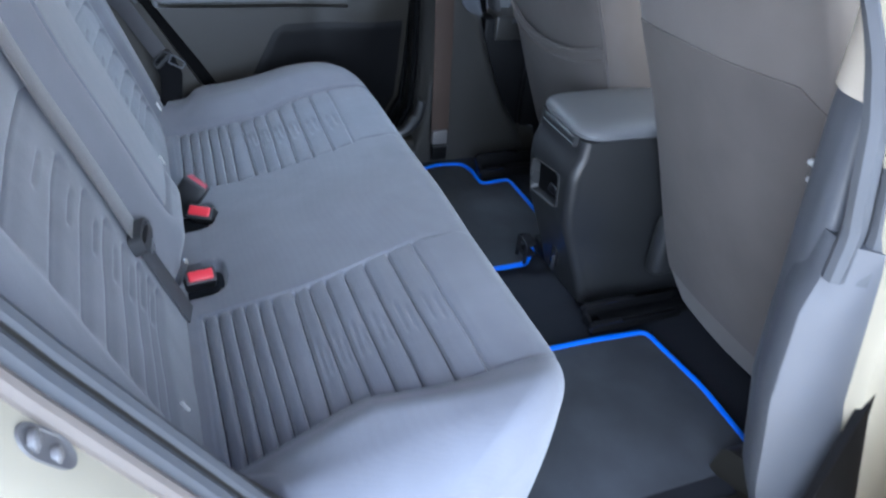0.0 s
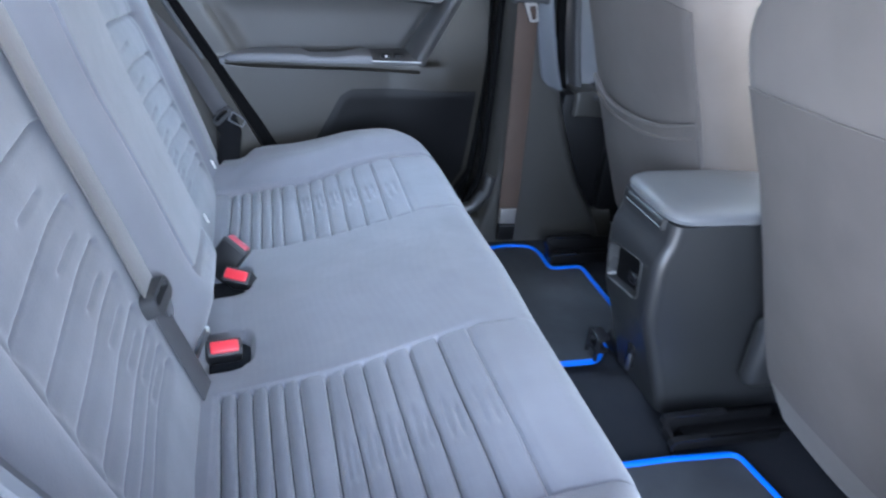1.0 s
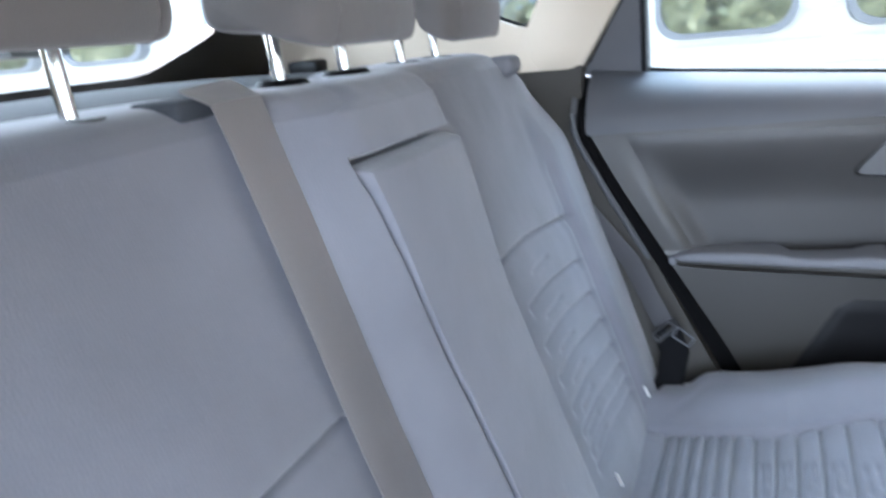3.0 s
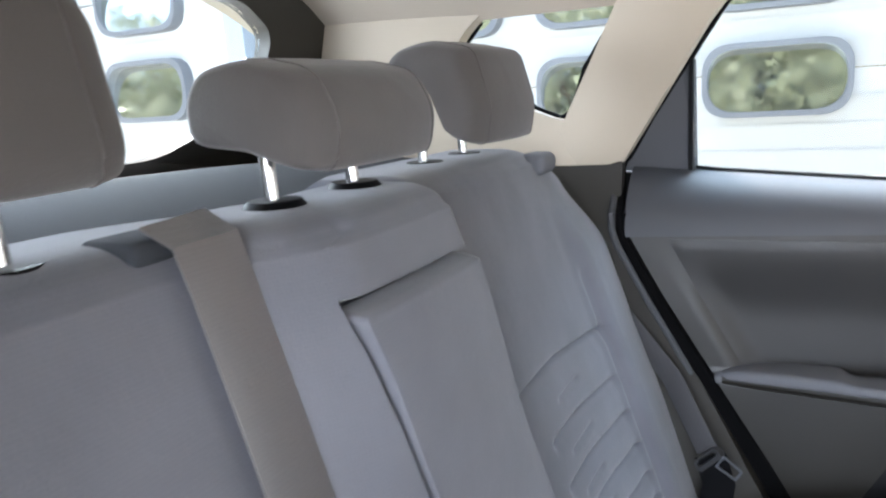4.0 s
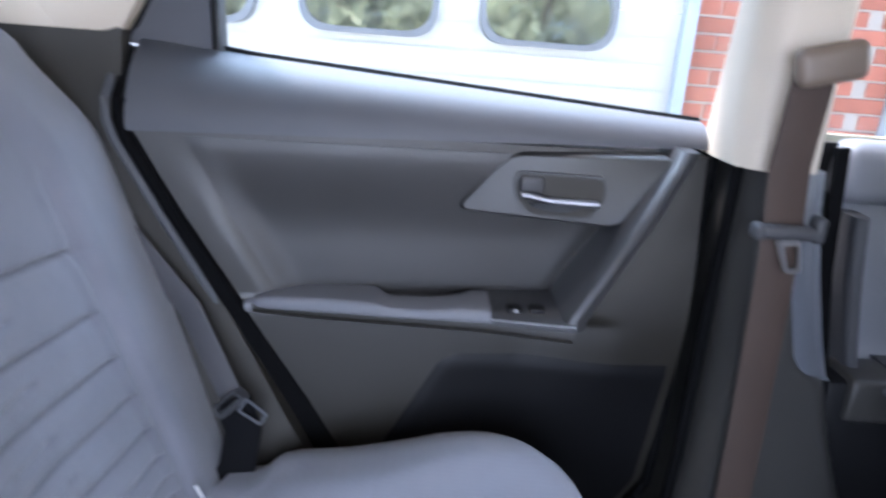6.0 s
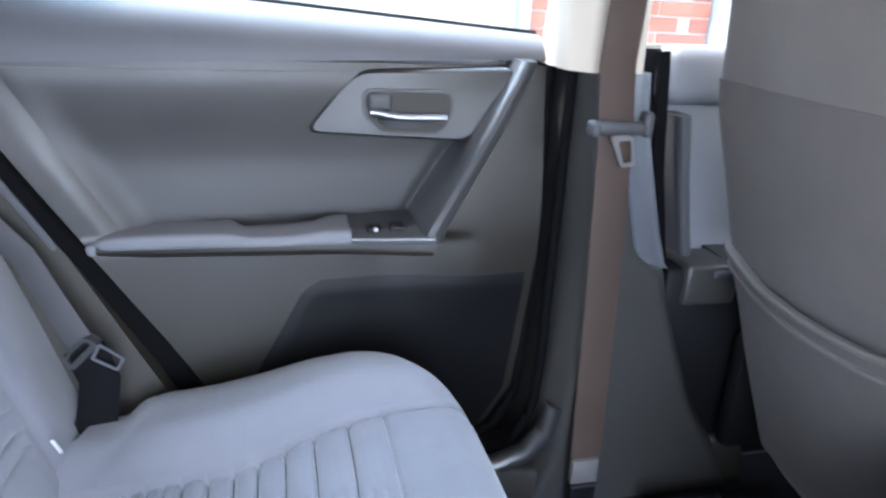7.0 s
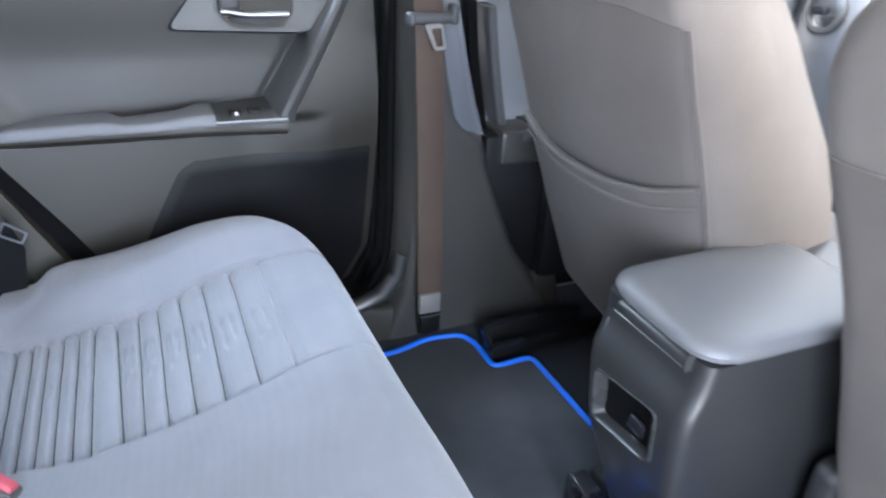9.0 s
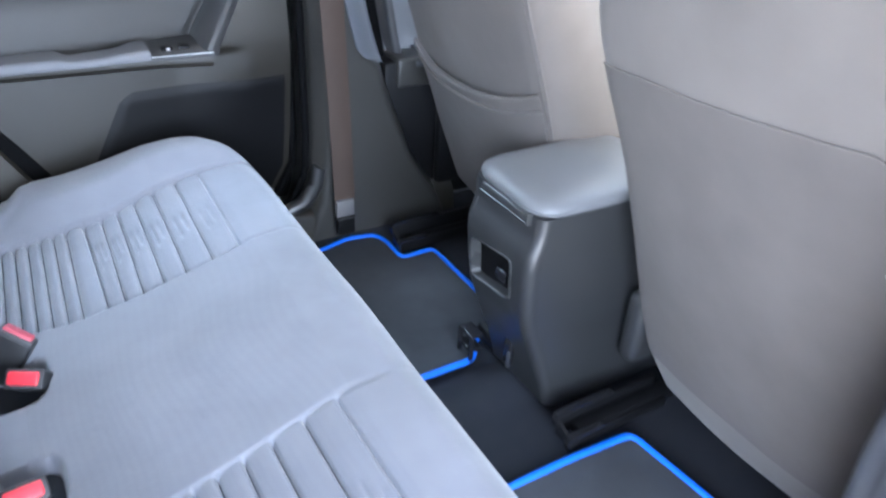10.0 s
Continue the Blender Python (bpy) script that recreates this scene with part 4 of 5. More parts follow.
part("backrest", backrest(0.121, 0.57), CLOTH, bench, "narrow section of the grey cloth backrest", angle=60)


# sewn seams at the bottom of the flutes
for sg in (1, -1):
    for g in REAR_LINES + (-0.2125,) + FRONT_LINES[:-1]:
        ln = [(g, YB + sg * (seam_in(g, sg > 0) + 0.006 + (seam_out(g) - seam_in(g, sg > 0) - 0.012) * t)) for t in span(0, 1, 26)]
        k = (0.003, 0.0) if g in REAR_LINES else (0.0, 0.0) if g == -0.2125 else (0.003, 0.4)
        ln = [(x + k[0] * math.sin((abs(y - YB) - 0.325) * 9 + k[1]), y) for x, y in ln]
        part("seam", tube(bmesh.new(), [(x, y, cushion_top(x, y) + 0.0006) for x, y in ln], 0.0009, 5), SEAM, bench)
    for g in BACK_LINES:
        part("seam", tube(bmesh.new(), [(back_x(sg * a, back_line(g, a)) + 0.0006, sg * a, back_line(g, a)) for a in span(0.222, 0.446, 26)], 0.0009, 5), SEAM, bench)


def armrest_pad():
    """The folded centre armrest, set into its recess."""
    y1, z0, z1, r = 0.1085, 0.326, 0.753, 0.004

    def f(u, v):
        z = z0 + (z1 - z0) * v
        y0 = pad_edge(z) - 0.0015
        y = y0 + (y1 - y0) * u
        du, dv = min(u, 1 - u) * (y1 - y0), min(v, 1 - v) * (z1 - z0)
        lip = 1.0
        for dd in (du, dv):
            e = 1 - min(1.0, dd / r)
            lip *= math.sqrt(max(0.0, 1 - e * e))
        front = -0.383 + centre_rise(z) - (z - 0.245) * 0.358 + 0.002 + 0.003 * math.sin(u * math.pi)
        return Vector((front - 0.016 * (1 - lip), y, z))
    return sheet(bmesh.new(), f, span(0, 1, 60), span(0, 1, 110), (-1, 0, 0), 0.012)


part("centre_armrest", armrest_pad(), CLOTH, bench, "folded up centre armrest", angle=60)
for y, z in ((0.478, 0.800), (-0.478, 0.800)):
    part("release_lever", boxed(-0.605, -0.562, y - 0.030, y + 0.030, z - 0.018, z + 0.012, bevel=0.012, seg=4), ARM_PAD, bench, "grey plastic seat release")
part("belt_guide", boxed(-0.640, -0.590, -0.205, -0.122, 0.808, 0.8245, bevel=0.006, seg=3), SHELF, bench, "dark plastic belt slot")


for at in ((-0.374, 0.474, 0.268), (-0.379, 0.243, 0.258), (-0.381, -0.435, 0.284)):
    part("fixing_label", boxed(-0.002, 0.002, -0.0014, 0.0014, -0.010, 0.010, bevel=0.0007, m=pose(*at, 8, -20, 0)), BRIGHT, bench, "small white fixing label")


def headrest(y, x, z, lower, rear, top, fwd=0.018, hang=0.0):
    h = thing("headrest", "grey cloth headrest on two steel posts", "headrest", at=(x, y, z), group="rear headrests")
    prof = rounded_outline([(0.056, lower), (0.063, 0.065), (0.046, top - 0.012), (0.0, top), (-0.036, top - 0.006), (-0.052, top - 0.03), (-0.050, rear), (-0.014 + hang, rear - 0.006), (0.010 + hang, lower + 0.006)], 0.020 - 0.3 * hang, 5)
    c = Vector((0.004 + fwd, 0.075))
    prof = [Vector((p.x * (1.06 + fwd) + fwd, p.y)) for p in prof]
    rings = []
    for t in span(-1, 1, 45):
        k = (1 - abs(t) ** 7) ** 0.5 if abs(t) < 1 else 0.0
        k = 0.74 + 0.26 * k
        bow = -0.012 * t * t
        rings.append([(c.x + (p.x - c.x) * k + bow, 0.098 * t, c.y + (p.y - c.y) * k) for p in prof])
    pd = part("pad", loft(bmesh.new(), rings), CLOTH_SIDE, h, angle=70)
    for t in (-0.72, 0.72):
        k = 0.74 + 0.26 * (1 - abs(t) ** 7) ** 0.5
        line = [(c.x + (p.x - c.x) * k * 1.002 - 0.012 * t * t, 0.098 * t, c.y + (p.y - c.y) * k * 1.002) for p in prof]
        part("seam", tube(bmesh.new(), line + line[:1], 0.0010, 5), CLOTH_SIDE, pd)
    for q in (-0.056, 0.056):
        part("post", tube(bmesh.new(), [(0.0, q, -0.02), (-0.004, q, 0.04), (-0.006, q, 0.112)], 0.0062, 12), CHROME, h, "chrome post")
        bm = bmesh.new()
        bmesh.ops.create_cone(bm, cap_ends=True, segments=24, radius1=0.026, radius2=0.021, depth=0.006)
        bmesh.ops.translate(bm, vec=(0, q, 0.002), verts=bm.verts)
        part("post_guide", bm, PLASTIC_BLACK, h, "black plastic guide")
    return h


headrest(0.004, -0.612, 0.822, 0.026, 0.048, 0.112, hang=0.018)
headrest(0.324, -0.650, 0.818, 0.022, 0.100, 0.142, 0.034, 0.024)
headrest(-0.310, -0.634, 0.816, 0.046, 0.074, 0.162)

# centre belt lying on the backrest
def belt_mid(z):
    return smooth_line([(0.30, -0.177), (0.40, -0.174), (0.56, -0.170), (0.70, -0.167), (0.80, -0.164)], z)


cb = thing("seat_belt", "grey webbing centre belt lying on the backrest", "seat belt")
pts = [(-0.60, -0.163, 0.832)] + [(back_x(belt_mid(z) + 0.012, z) + 0.006, belt_mid(z), z) for z in span(0.82, 0.362, 17)]
part("webbing", ribbon(bmesh.new(), pts, (0, 1, 0.1), 0.052, 0.0025), WEBBING, cb)
bx = back_x(-0.175, 0.360)
pts = [(bx + 0.010, -0.179, 0.362)] + [(back_x(-0.178, z) + 0.007, -0.178, z) for z in (0.335, 0.305, 0.275, 0.245, 0.215, 0.200)]
part("lap_webbing", ribbon(bmesh.new(), pts, (0.15, 1, 0.15), 0.037, 0.0025), WEBBING_GREY, cb, "darker lap webbing")
m = pose(bx + 0.012, -0.178, 0.362, 0, 0, 84) @ pose(0, 0, 0, -20, 0, 0)
loop = rounded_outline([(-0.034, -0.015), (0.034, -0.015), (0.031, 0.015), (-0.031, 0.015)], 0.013, 6)
slot = [Vector((p.x * 0.80, p.y * 0.36 + 0.004)) for p in loop]
bm = bmesh.new()
loft(bm, [[m @ Vector((p.x, 0.009, p.y)) for p in loop], [m @ Vector((p.x * 0.97, -0.009, p.y * 0.94)) for p in loop], [m @ Vector((p.x, -0.009, p.y)) for p in slot], [m @ Vector((p.x, 0.009, p.y)) for p in slot], [m @ Vector((p.x, 0.009, p.y)) for p in loop]], caps=False)
part("tongue_grip", bm, PLASTIC_SOFT, cb, "dark plastic tongue grip")
part("tongue", boxed(-0.009, 0.009, -0.0015, 0.0015, -0.030, 0.0, bevel=0.001, m=pose(bx + 0.022, -0.164, 0.345, 0, -14, 78)), STEEL, cb, "steel tongue")
part("anchor_plate", boxed(-0.003, 0.003, -0.006, 0.006, -0.03, 0.03, bevel=0.001, m=pose(-0.370, -0.144, 0.262, 12, 20, 10)), STEEL, cb, "bright steel anchor edge")

# far outer belt
fb = thing("seat_belt", "dark outer seat belt with its tongue beside the backrest", "seat belt")
pts = [(-0.62, 0.625, 0.66), (-0.50, 0.612, 0.545), (-0.415, 0.592, 0.45), (-0.356, 0.548, 0.358)]
part("webbing", ribbon(bmesh.new(), pts, (0.80, -0.40, 0.45), 0.040, 0.0025), WEBBING_MID, fb)
pts = [(-0.352, 0.545, 0.352), (-0.338, 0.542, 0.31), (-0.345, 0.535, 0.26), (-0.37, 0.52, 0.20)]
# Near-black strap stands in for the dark cleft by the roll.
part("lap_webbing", ribbon(bmesh.new(), pts, (0.85, 0.1, 0.2), 0.046, 0.0025), WEBBING_SHADED, fb, "lap webbing, blackened for the shade of the cleft beside the seat roll")
m = pose(-0.353, 0.540, 0.350, 0, -46, -12)
loop = rounded_outline([(-0.025, -0.009), (0.025, -0.009), (0.022, 0.009), (-0.022, 0.009)], 0.008, 5)
slot = [Vector((p.x * 0.78, p.y * 0.45 + 0.002)) for p in loop]
bm = bmesh.new()
loft(bm, [[m @ Vector((p.x, 0.007, p.y)) for p in loop], [m @ Vector((p.x, -0.007, p.y)) for p in loop], [m @ Vector((p.x, -0.007, p.y)) for p in slot], [m @ Vector((p.x, 0.007, p.y)) for p in slot], [m @ Vector((p.x, 0.007, p.y)) for p in loop]], caps=False)
part("tongue_grip", bm, RIDGE, fb, "grey plastic tongue grip")
rim = rounded_outline([(-0.010, -0.040), (0.010, -0.040), (0.012, -0.006), (-0.012, -0.006)], 0.003, 3)
eye_ = [Vector((p.x * 0.72, -0.023 + (p.y + 0.023) * 0.80)) for p in rim]
m = m @ pose(0.012, -0.004, -0.004, 0, -14, 0)
bm = bmesh.new()
loft(bm, [[m @ Vector((p.x, yq, p.y)) for p in lp] for lp, yq in ((rim, 0.001), (rim, -0.001), (eye_, -0.001), (eye_, 0.001), (rim, 0.001))], caps=False)
part("tongue", bm, TRIM_GREY, fb, "steel tongue")


def buckle(at, turn, label, top=RED, height=0.055):
    b = thing("seat_belt_buckle", label, "belt buckle", group="rear belt buckles")
    m = pose(*at, *turn)
    part("body", boxed(-0.024, 0.024, -0.012, 0.012, -height, -0.002, bevel=0.005, seg=3, m=m), BUCKLE_BLACK, b)
    part("rim", boxed(-0.0235, 0.0235, -0.0125, 0.0125, -0.010, -0.001, bevel=0.003, m=m), PLASTIC_SOFT, b, "dark grey rim")
    part("release_button", boxed(-0.019, 0.019, -0.0085, 0.0085, -0.008, 0.003, bevel=0.003, seg=3, m=m), top, b, "red press button")
    return b


buckle((-0.342, -0.118, 0.238), (38, 0, 6), "black seat belt buckle with a red button, lying in its recess")
buckle((-0.328, 0.068, 0.242), (42, 0, -28), "black seat belt buckle with a bright red button")
buckle((-0.322, 0.132, 0.266), (-24, 30, -34), "black seat belt buckle with a faded red button, leaning on another", RED_DULL, 0.07)
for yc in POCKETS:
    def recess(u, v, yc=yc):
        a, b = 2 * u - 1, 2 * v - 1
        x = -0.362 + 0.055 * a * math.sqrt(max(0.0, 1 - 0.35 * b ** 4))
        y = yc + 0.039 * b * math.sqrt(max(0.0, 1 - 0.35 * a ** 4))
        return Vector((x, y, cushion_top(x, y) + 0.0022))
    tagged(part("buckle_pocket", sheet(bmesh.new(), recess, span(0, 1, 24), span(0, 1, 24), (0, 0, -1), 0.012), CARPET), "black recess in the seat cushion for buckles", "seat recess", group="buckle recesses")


# ---- front seats ----
def front_seat(sign):
    s = thing("front_seat", "grey cloth front seat seen from behind" + (" with a back pocket" if sign > 0 else ""), "car seat", group="front seats")
    yc = 0.315 if sign > 0 else 0.352

    def lean(z):
        return (0.575 if sign > 0 else 0.526) - (z - 0.135) * 0.36 + 0.03 * step(0.6, 0.95, z)

    def half_w(z):
        if sign < 0:
            return smooth_line([(0.05, 0.21), (0.12, 0.228), (0.30, 0.240), (0.48, 0.244), (0.53, 0.253), (0.58, 0.267), (0.64, 0.278), (0.68, 0.279), (0.715, 0.268), (0.742, 0.246), (0.765, 0.205), (0.785, 0.13), (0.80, 0.07)], z)
        return smooth_line([(0.05, 0.21), (0.12, 0.228), (0.30, 0.240), (0.48, 0.244), (0.66, 0.232), (0.80, 0.195), (0.90, 0.135), (0.94, 0.10)], z)

    def out_w(z):
        """Half width towards the door; the seat by the open door slopes in at its shoulder."""
        if sign > 0:
            return half_w(z)
        return smooth_line([(0.05, 0.21), (0.12, 0.228), (0.30, 0.240), (0.48, 0.244), (0.56, 0.226), (0.64, 0.194), (0.74, 0.164), (0.77, 0.138), (0.80, 0.07)], z)

    def rear_x(y, z):
        """The rear face, rounding away at its sides and its foot."""
        k = min(1.0, abs(y - yc) / (half_w(z) if y < yc else out_w(z)))
        return lean(z) + 0.0030 * noise.noise(Vector((y * 8, z * 7, 3.0 + sign))) + 0.022 * k ** 2 + 0.05 * max(0.0, k - 0.80) ** 2 / 0.04 + (0.022 if sign > 0 else 0.008) * max(0.0, (0.17 - z) / 0.09) ** 2

    rings = []
    for z in span(0.060 if sign > 0 else 0.045, 0.93 if sign > 0 else 0.797, 70):
        half = half_w(z)
        th = smooth_line([(0.05, 0.16), (0.3, 0.25), (0.5, 0.24), (0.7, 0.17), (0.95, 0.09)], z)
        sec = []
        for t in span(-1, 1, 41):
            y = yc + t * (half if t < 0 else out_w(z))
            sec.append((rear_x(y, z), sign * y, z))
        for t in span(1, -1, 25):
            y = yc + t * (half if t < 0 else out_w(z))
            sec.append((lean(z) + th - 0.05 * (1 - abs(t) ** 2) + 0.0 if abs(t) < 0.97 else lean(z) + 0.6 * th, sign * y, z))
        rings.append(sec)
    part("backrest", loft(bmesh.new(), rings), CLOTH_FRONT, s, angle=60)

    # stitched rear panel, and a pocket on the far seat
    def panel(u, v, off=0.0022):
        top = 0.682 - 0.010 * max(0.0, 0.2 - u) / 0.2 if sign > 0 else 0.615 + 0.032 * u - 0.03 * max(0.0, u - 0.86) / 0.14
        z = 0.125 + (top - 0.125) * v
        y = yc + (-1 + 2 * u) * (half_w(z) if u < 0.5 else out_w(z)) * 0.86
        return Vector((rear_x(y, z) - off, sign * y, z))
    part("back_panel", sheet(bmesh.new(), panel, span(0, 1, 40), span(0, 1, 40), (1, 0, 0), 0.012), CLOTH_PANEL, s, "darker cloth rear panel with stitched edge")
    part("piping", tube(bmesh.new(), [panel(u, 1.0, 0.002) for u in span(0, 1, 30)], 0.0012, 6), CLOTH_PANEL if sign > 0 else CLOTH_FRONT, s)
    if sign > 0:
        def pocket(u, v):
            z0 = smooth_line([(0.0, 0.486), (0.09, 0.470), (0.18, 0.457), (0.30, 0.447), (0.40, 0.442), (0.56, 0.439), (0.74, 0.441), (0.86, 0.450), (1.0, 0.464)], u)
            z = 0.14 + (z0 - 0.14) * v
            y = yc + (-1 + 2 * u) * half_w(z) * 0.865
            return Vector((rear_x(y, z) - 0.008 - 0.012 * math.sin(u * math.pi) * (0.4 + v), y, z))
        part("back_pocket", sheet(bmesh.new(), pocket, span(0, 1, 30), span(0, 1, 30), (1, 0, 0), 0.010), CLOTH_PANEL, s, "elasticated map pocket")
        for vv in (0.992, 0.915):
            part("pocket_hem", tube(bmesh.new(), [pocket(u, vv) + Vector((-0.001, 0, 0)) for u in span(0, 1, 30)], 0.0042, 8), CLOTH_PANEL, s)
        part("side_band", ribbon(bmesh.new(), [panel(0.0, v, 0.0018) + Vector((0, -0.008, 0)) for v in span(0.25, 1.0, 16)], (0, 1, 0), 0.012, 0.002), CLOTH_FRONT, s)
    # cushion and its base
    rings = []
    for x in span(0.63, 1.02, 14):
        t = (x - 0.52) / 0.5
        sec = rounded_outline([(yc - 0.235, 0.10), (yc - 0.245, 0.27 + 0.03 * t), (yc - 0.15, 0.24 + 0.05 * t), (yc + 0.15, 0.24 + 0.05 * t), (yc + 0.245, 0.27 + 0.03 * t), (yc + 0.235, 0.10)], 0.03, 4)
        rings.append([(x, sign * p.x, p.y) for p in sec])
    part("cushion", loft(bmesh.new(), rings), CLOTH_FRONT, s)
    part("side_cover", boxed(0.545 if sign > 0 else 0.525, 0.90, sign * (yc - (0.250 if sign > 0 else 0.226)) - 0.022, sign * (yc - (0.250 if sign > 0 else 0.226)) + 0.022, 0.08, 0.17 if sign > 0 else 0.222, bevel=0.021, seg=5), PLASTIC_BLACK if sign > 0 else CONSOLE, s, "rounded seat base cover")
    part("recliner_cover", boxed(0.55, 0.72, sign * (yc + 0.245) - 0.016, sign * (yc + 0.245) + 0.016, 0.10, 0.30, bevel=0.014), PLASTIC_BLACK, s)
    # rails: a low edge towards the open door, a higher one behind it
    for yl, zl, yh, zh, xs, cap in ((-0.185, 0.026, -0.150, 0.048, 0.372, True) if sign < 0 else (0.118, 0.026, 0.150, 0.050, 0.400, False), (sign * 0.472 - 0.017, 0.032, sign * 0.472 + 0.017, 0.060, 0.402, sign > 0)):
        ym = (yl + yh) / 2
        rail = part("seat_rail", boxed(xs + 0.03 if cap else 0.60, 0.98, ym - 0.014, ym + 0.014, 0.006, 0.026, bevel=0.004), PLASTIC_BLACK, s, "black seat rail")
        if cap:
            for ye, ze, ln in ((yl, zl, 0.072), (yh, zh, 0.120)):
                pts = [(xs + 0.003, ye, ze - 0.024), (xs, ye, ze - 0.010), (xs + 0.004, ye, ze - 0.002), (xs + 0.014, ye, ze), (xs + ln, ye, ze)]
                part("rail_edge", ribbon(bmesh.new(), pts, (0, 1, 0), 0.013, 0.005), RAIL_BLACK, rail, "shiny black rail edge")
                part("rail_wall", boxed(xs + 0.006, xs + 0.22, ye - 0.004, ye + 0.004, 0.004, ze - 0.003, bevel=0.002), PLASTIC_BLACK, rail)
            part("rail_end", prism(bmesh.new(), [(xs + 0.004, yl, 0.006), (xs + 0.004, yh, 0.006), (xs + 0.004, yh, zh - 0.012), (xs + 0.004, yl, zl - 0.006)], (1, 0, 0), 0.006), RAIL_BLACK, rail, "shiny black rail end")
    if sign < 0:
        for zz in (0.560, 0.535):
            part("lever", boxed(0.370 - 0.36 * (zz - 0.56), 0.380 - 0.36 * (zz - 0.56), -0.520, -0.506, zz - 0.004, zz + 0.004, bevel=0.003), BRIGHT, s, "small bright folding lever")
    # headrest above
    zh = 1.03 if sign > 0 else 0.915
    rings = []
    for t in span(-1, 1, 17):
        k = 0.7 + 0.3 * (1 - abs(t) ** 4) ** 0.5
        rings.append([(lean(zh) - 0.01 + p[0] * k, sign * yc + 0.125 * t, zh + p[1] * k) for p in rounded_outline([(-0.05, -0.07), (0.05, -0.07), (0.05, 0.07), (-0.04, 0.07)], 0.03, 4)])
    part("headrest_pad", loft(bmesh.new(), rings), CLOTH_FRONT, s)
    for o in (-0.06, 0.06):
        part("headrest_post", tube(bmesh.new(), [(lean(zh - 0.15) + 0.05, sign * yc + o, zh - 0.15), (lean(zh) + 0.01, sign * yc + o, zh - 0.03)], 0.006, 8), CHROME, s)
    return s


front_seat(1)
front_seat(-1)

# ---- centre console ----
con = thing("centre_console", "black plastic centre console with padded grey lid", "console")


def con_face(z):
    """The rear face of the console, bulging at the socket."""
    return smooth_line([(0.0, 0.400), (0.05, 0.387), (0.10, 0.369), (0.15, 0.351), (0.185, 0.338), (0.20, 0.334), (0.25, 0.328), (0.30, 0.324), (0.322, 0.327), (0.343, 0.336), (0.39, 0.338)], z)


def con_half(z):
    return smooth_line([(0.0, 0.074), (0.15, 0.079), (0.22, 0.084), (0.29, 0.087), (0.38, 0.089)], z)


rings = []
for z in span(0.005, 0.382, 24):
    w, wn_ = con_half(z), smooth_line([(0.0, 0.100), (0.10, 0.090), (0.16, 0.084), (0.38, 0.090)], z)
    sec = rounded_outline([(con_face(z) + 0.022, -wn_), (con_face(z) + 0.022, w), (0.72, w + 0.004), (0.72, -wn_ - 0.004)], 0.003, 3)
    rings.append([(p.x, p.y, z) for p in sec])
part("body", loft(bmesh.new(), rings), CONSOLE, con, "black grained console body", angle=50)
part("foot_cover", boxed(0.392, 0.66, 0.055, 0.124, 0.002, 0.046, bevel=0.016, seg=4), PLASTIC_BLACK, con, "black carpeted console foot")
# rear panel with rounded edges and a hole for the socket tray
ry0, ry1, rz0, rz1 = -0.046, 0.064, 0.214, 0.290
N_SIDE = 24
hole_loop, rim_loop = [], []
for k in range(4 * N_SIDE):
    side_k, q = divmod(k, N_SIDE)
    q /= N_SIDE
    u, v = ((q, 0.0), (1.0, q), (1 - q, 1.0), (0.0, 1 - q))[side_k]
    z = 0.006 + 0.376 * v
    lo, hi = -smooth_line([(0.0, 0.100), (0.10, 0.090), (0.16, 0.084), (0.38, 0.090)], z), con_half(z)
    rim_loop.append(Vector((lo + (hi - lo) * u, z)))
    hu, hv = u * 2 - 1, v * 2 - 1
    rr_ = (abs(hu) ** 9 + abs(hv) ** 9) ** (1 / 9)
    hole_loop.append(Vector(((ry0 + ry1) / 2 + (ry1 - ry0) / 2 * hu / rr_, (rz0 + rz1) / 2 + (rz1 - rz0) / 2 * hv / rr_ + 0.008 * -hu)))
rings = []
for dx, inset in ((0.030, -0.0006), (0.018, -0.0006), (0.010, 0.0012), (0.004, 0.0055), (0.0008, 0.011), (0.0, 0.017)):
    ring = []
    for p in rim_loop:
        lim_y = max(min(p.x, con_half(p.y) - inset), -smooth_line([(0.0, 0.100), (0.10, 0.090), (0.16, 0.084), (0.38, 0.090)], p.y) + inset)
        ring.append((con_face(p.y) + dx, lim_y, p.y))
    rings.append(ring)
flat = [Vector((r[1], r[2])) for r in rings[-1]]
for t in span(0.1, 1.0, 10):
    ring = []
    for a, b in zip(flat, hole_loop):
        p = a * (1 - t) + b * t
        ring.append((con_face(p.y), p.x, p.y))
    rings.append(ring)
part("rear_panel", loft(bmesh.new(), rings, caps=False), CONSOLE, con, "satin rear panel with rounded edges", angle=40)
rings = []
for dx, sc in ((0.004, 1.05), (-0.0022, 1.045), (-0.0030, 1.02), (-0.0015, 0.985), (0.004, 0.965), (0.016, 0.90)):
    rings.append([(con_face(p.y) + dx, (ry0 + ry1) / 2 + (p.x - (ry0 + ry1) / 2) * sc, (rz0 + rz1) / 2 + (p.y - (rz0 + rz1) / 2) * sc) for p in hole_loop])
pl = part("socket_frame", loft(bmesh.new(), rings, caps=False), LATCH_GREY, con, "satin grey frame round the socket tray")
part("tray_back", boxed(0.346, 0.350, ry0 - 0.002, ry1 + 0.002, rz0 - 0.008, rz1 + 0.010), PLASTIC_BLACK, pl, "black recessed tray")
part("socket_cap", boxed(-0.006, 0.006, -0.014, 0.014, -0.010, 0.010, bevel=0.004, seg=3, m=pose(0.343, -0.006, 0.242, 0, 8, 0)), GLOSS_BLACK, pl, "glossy socket cap")
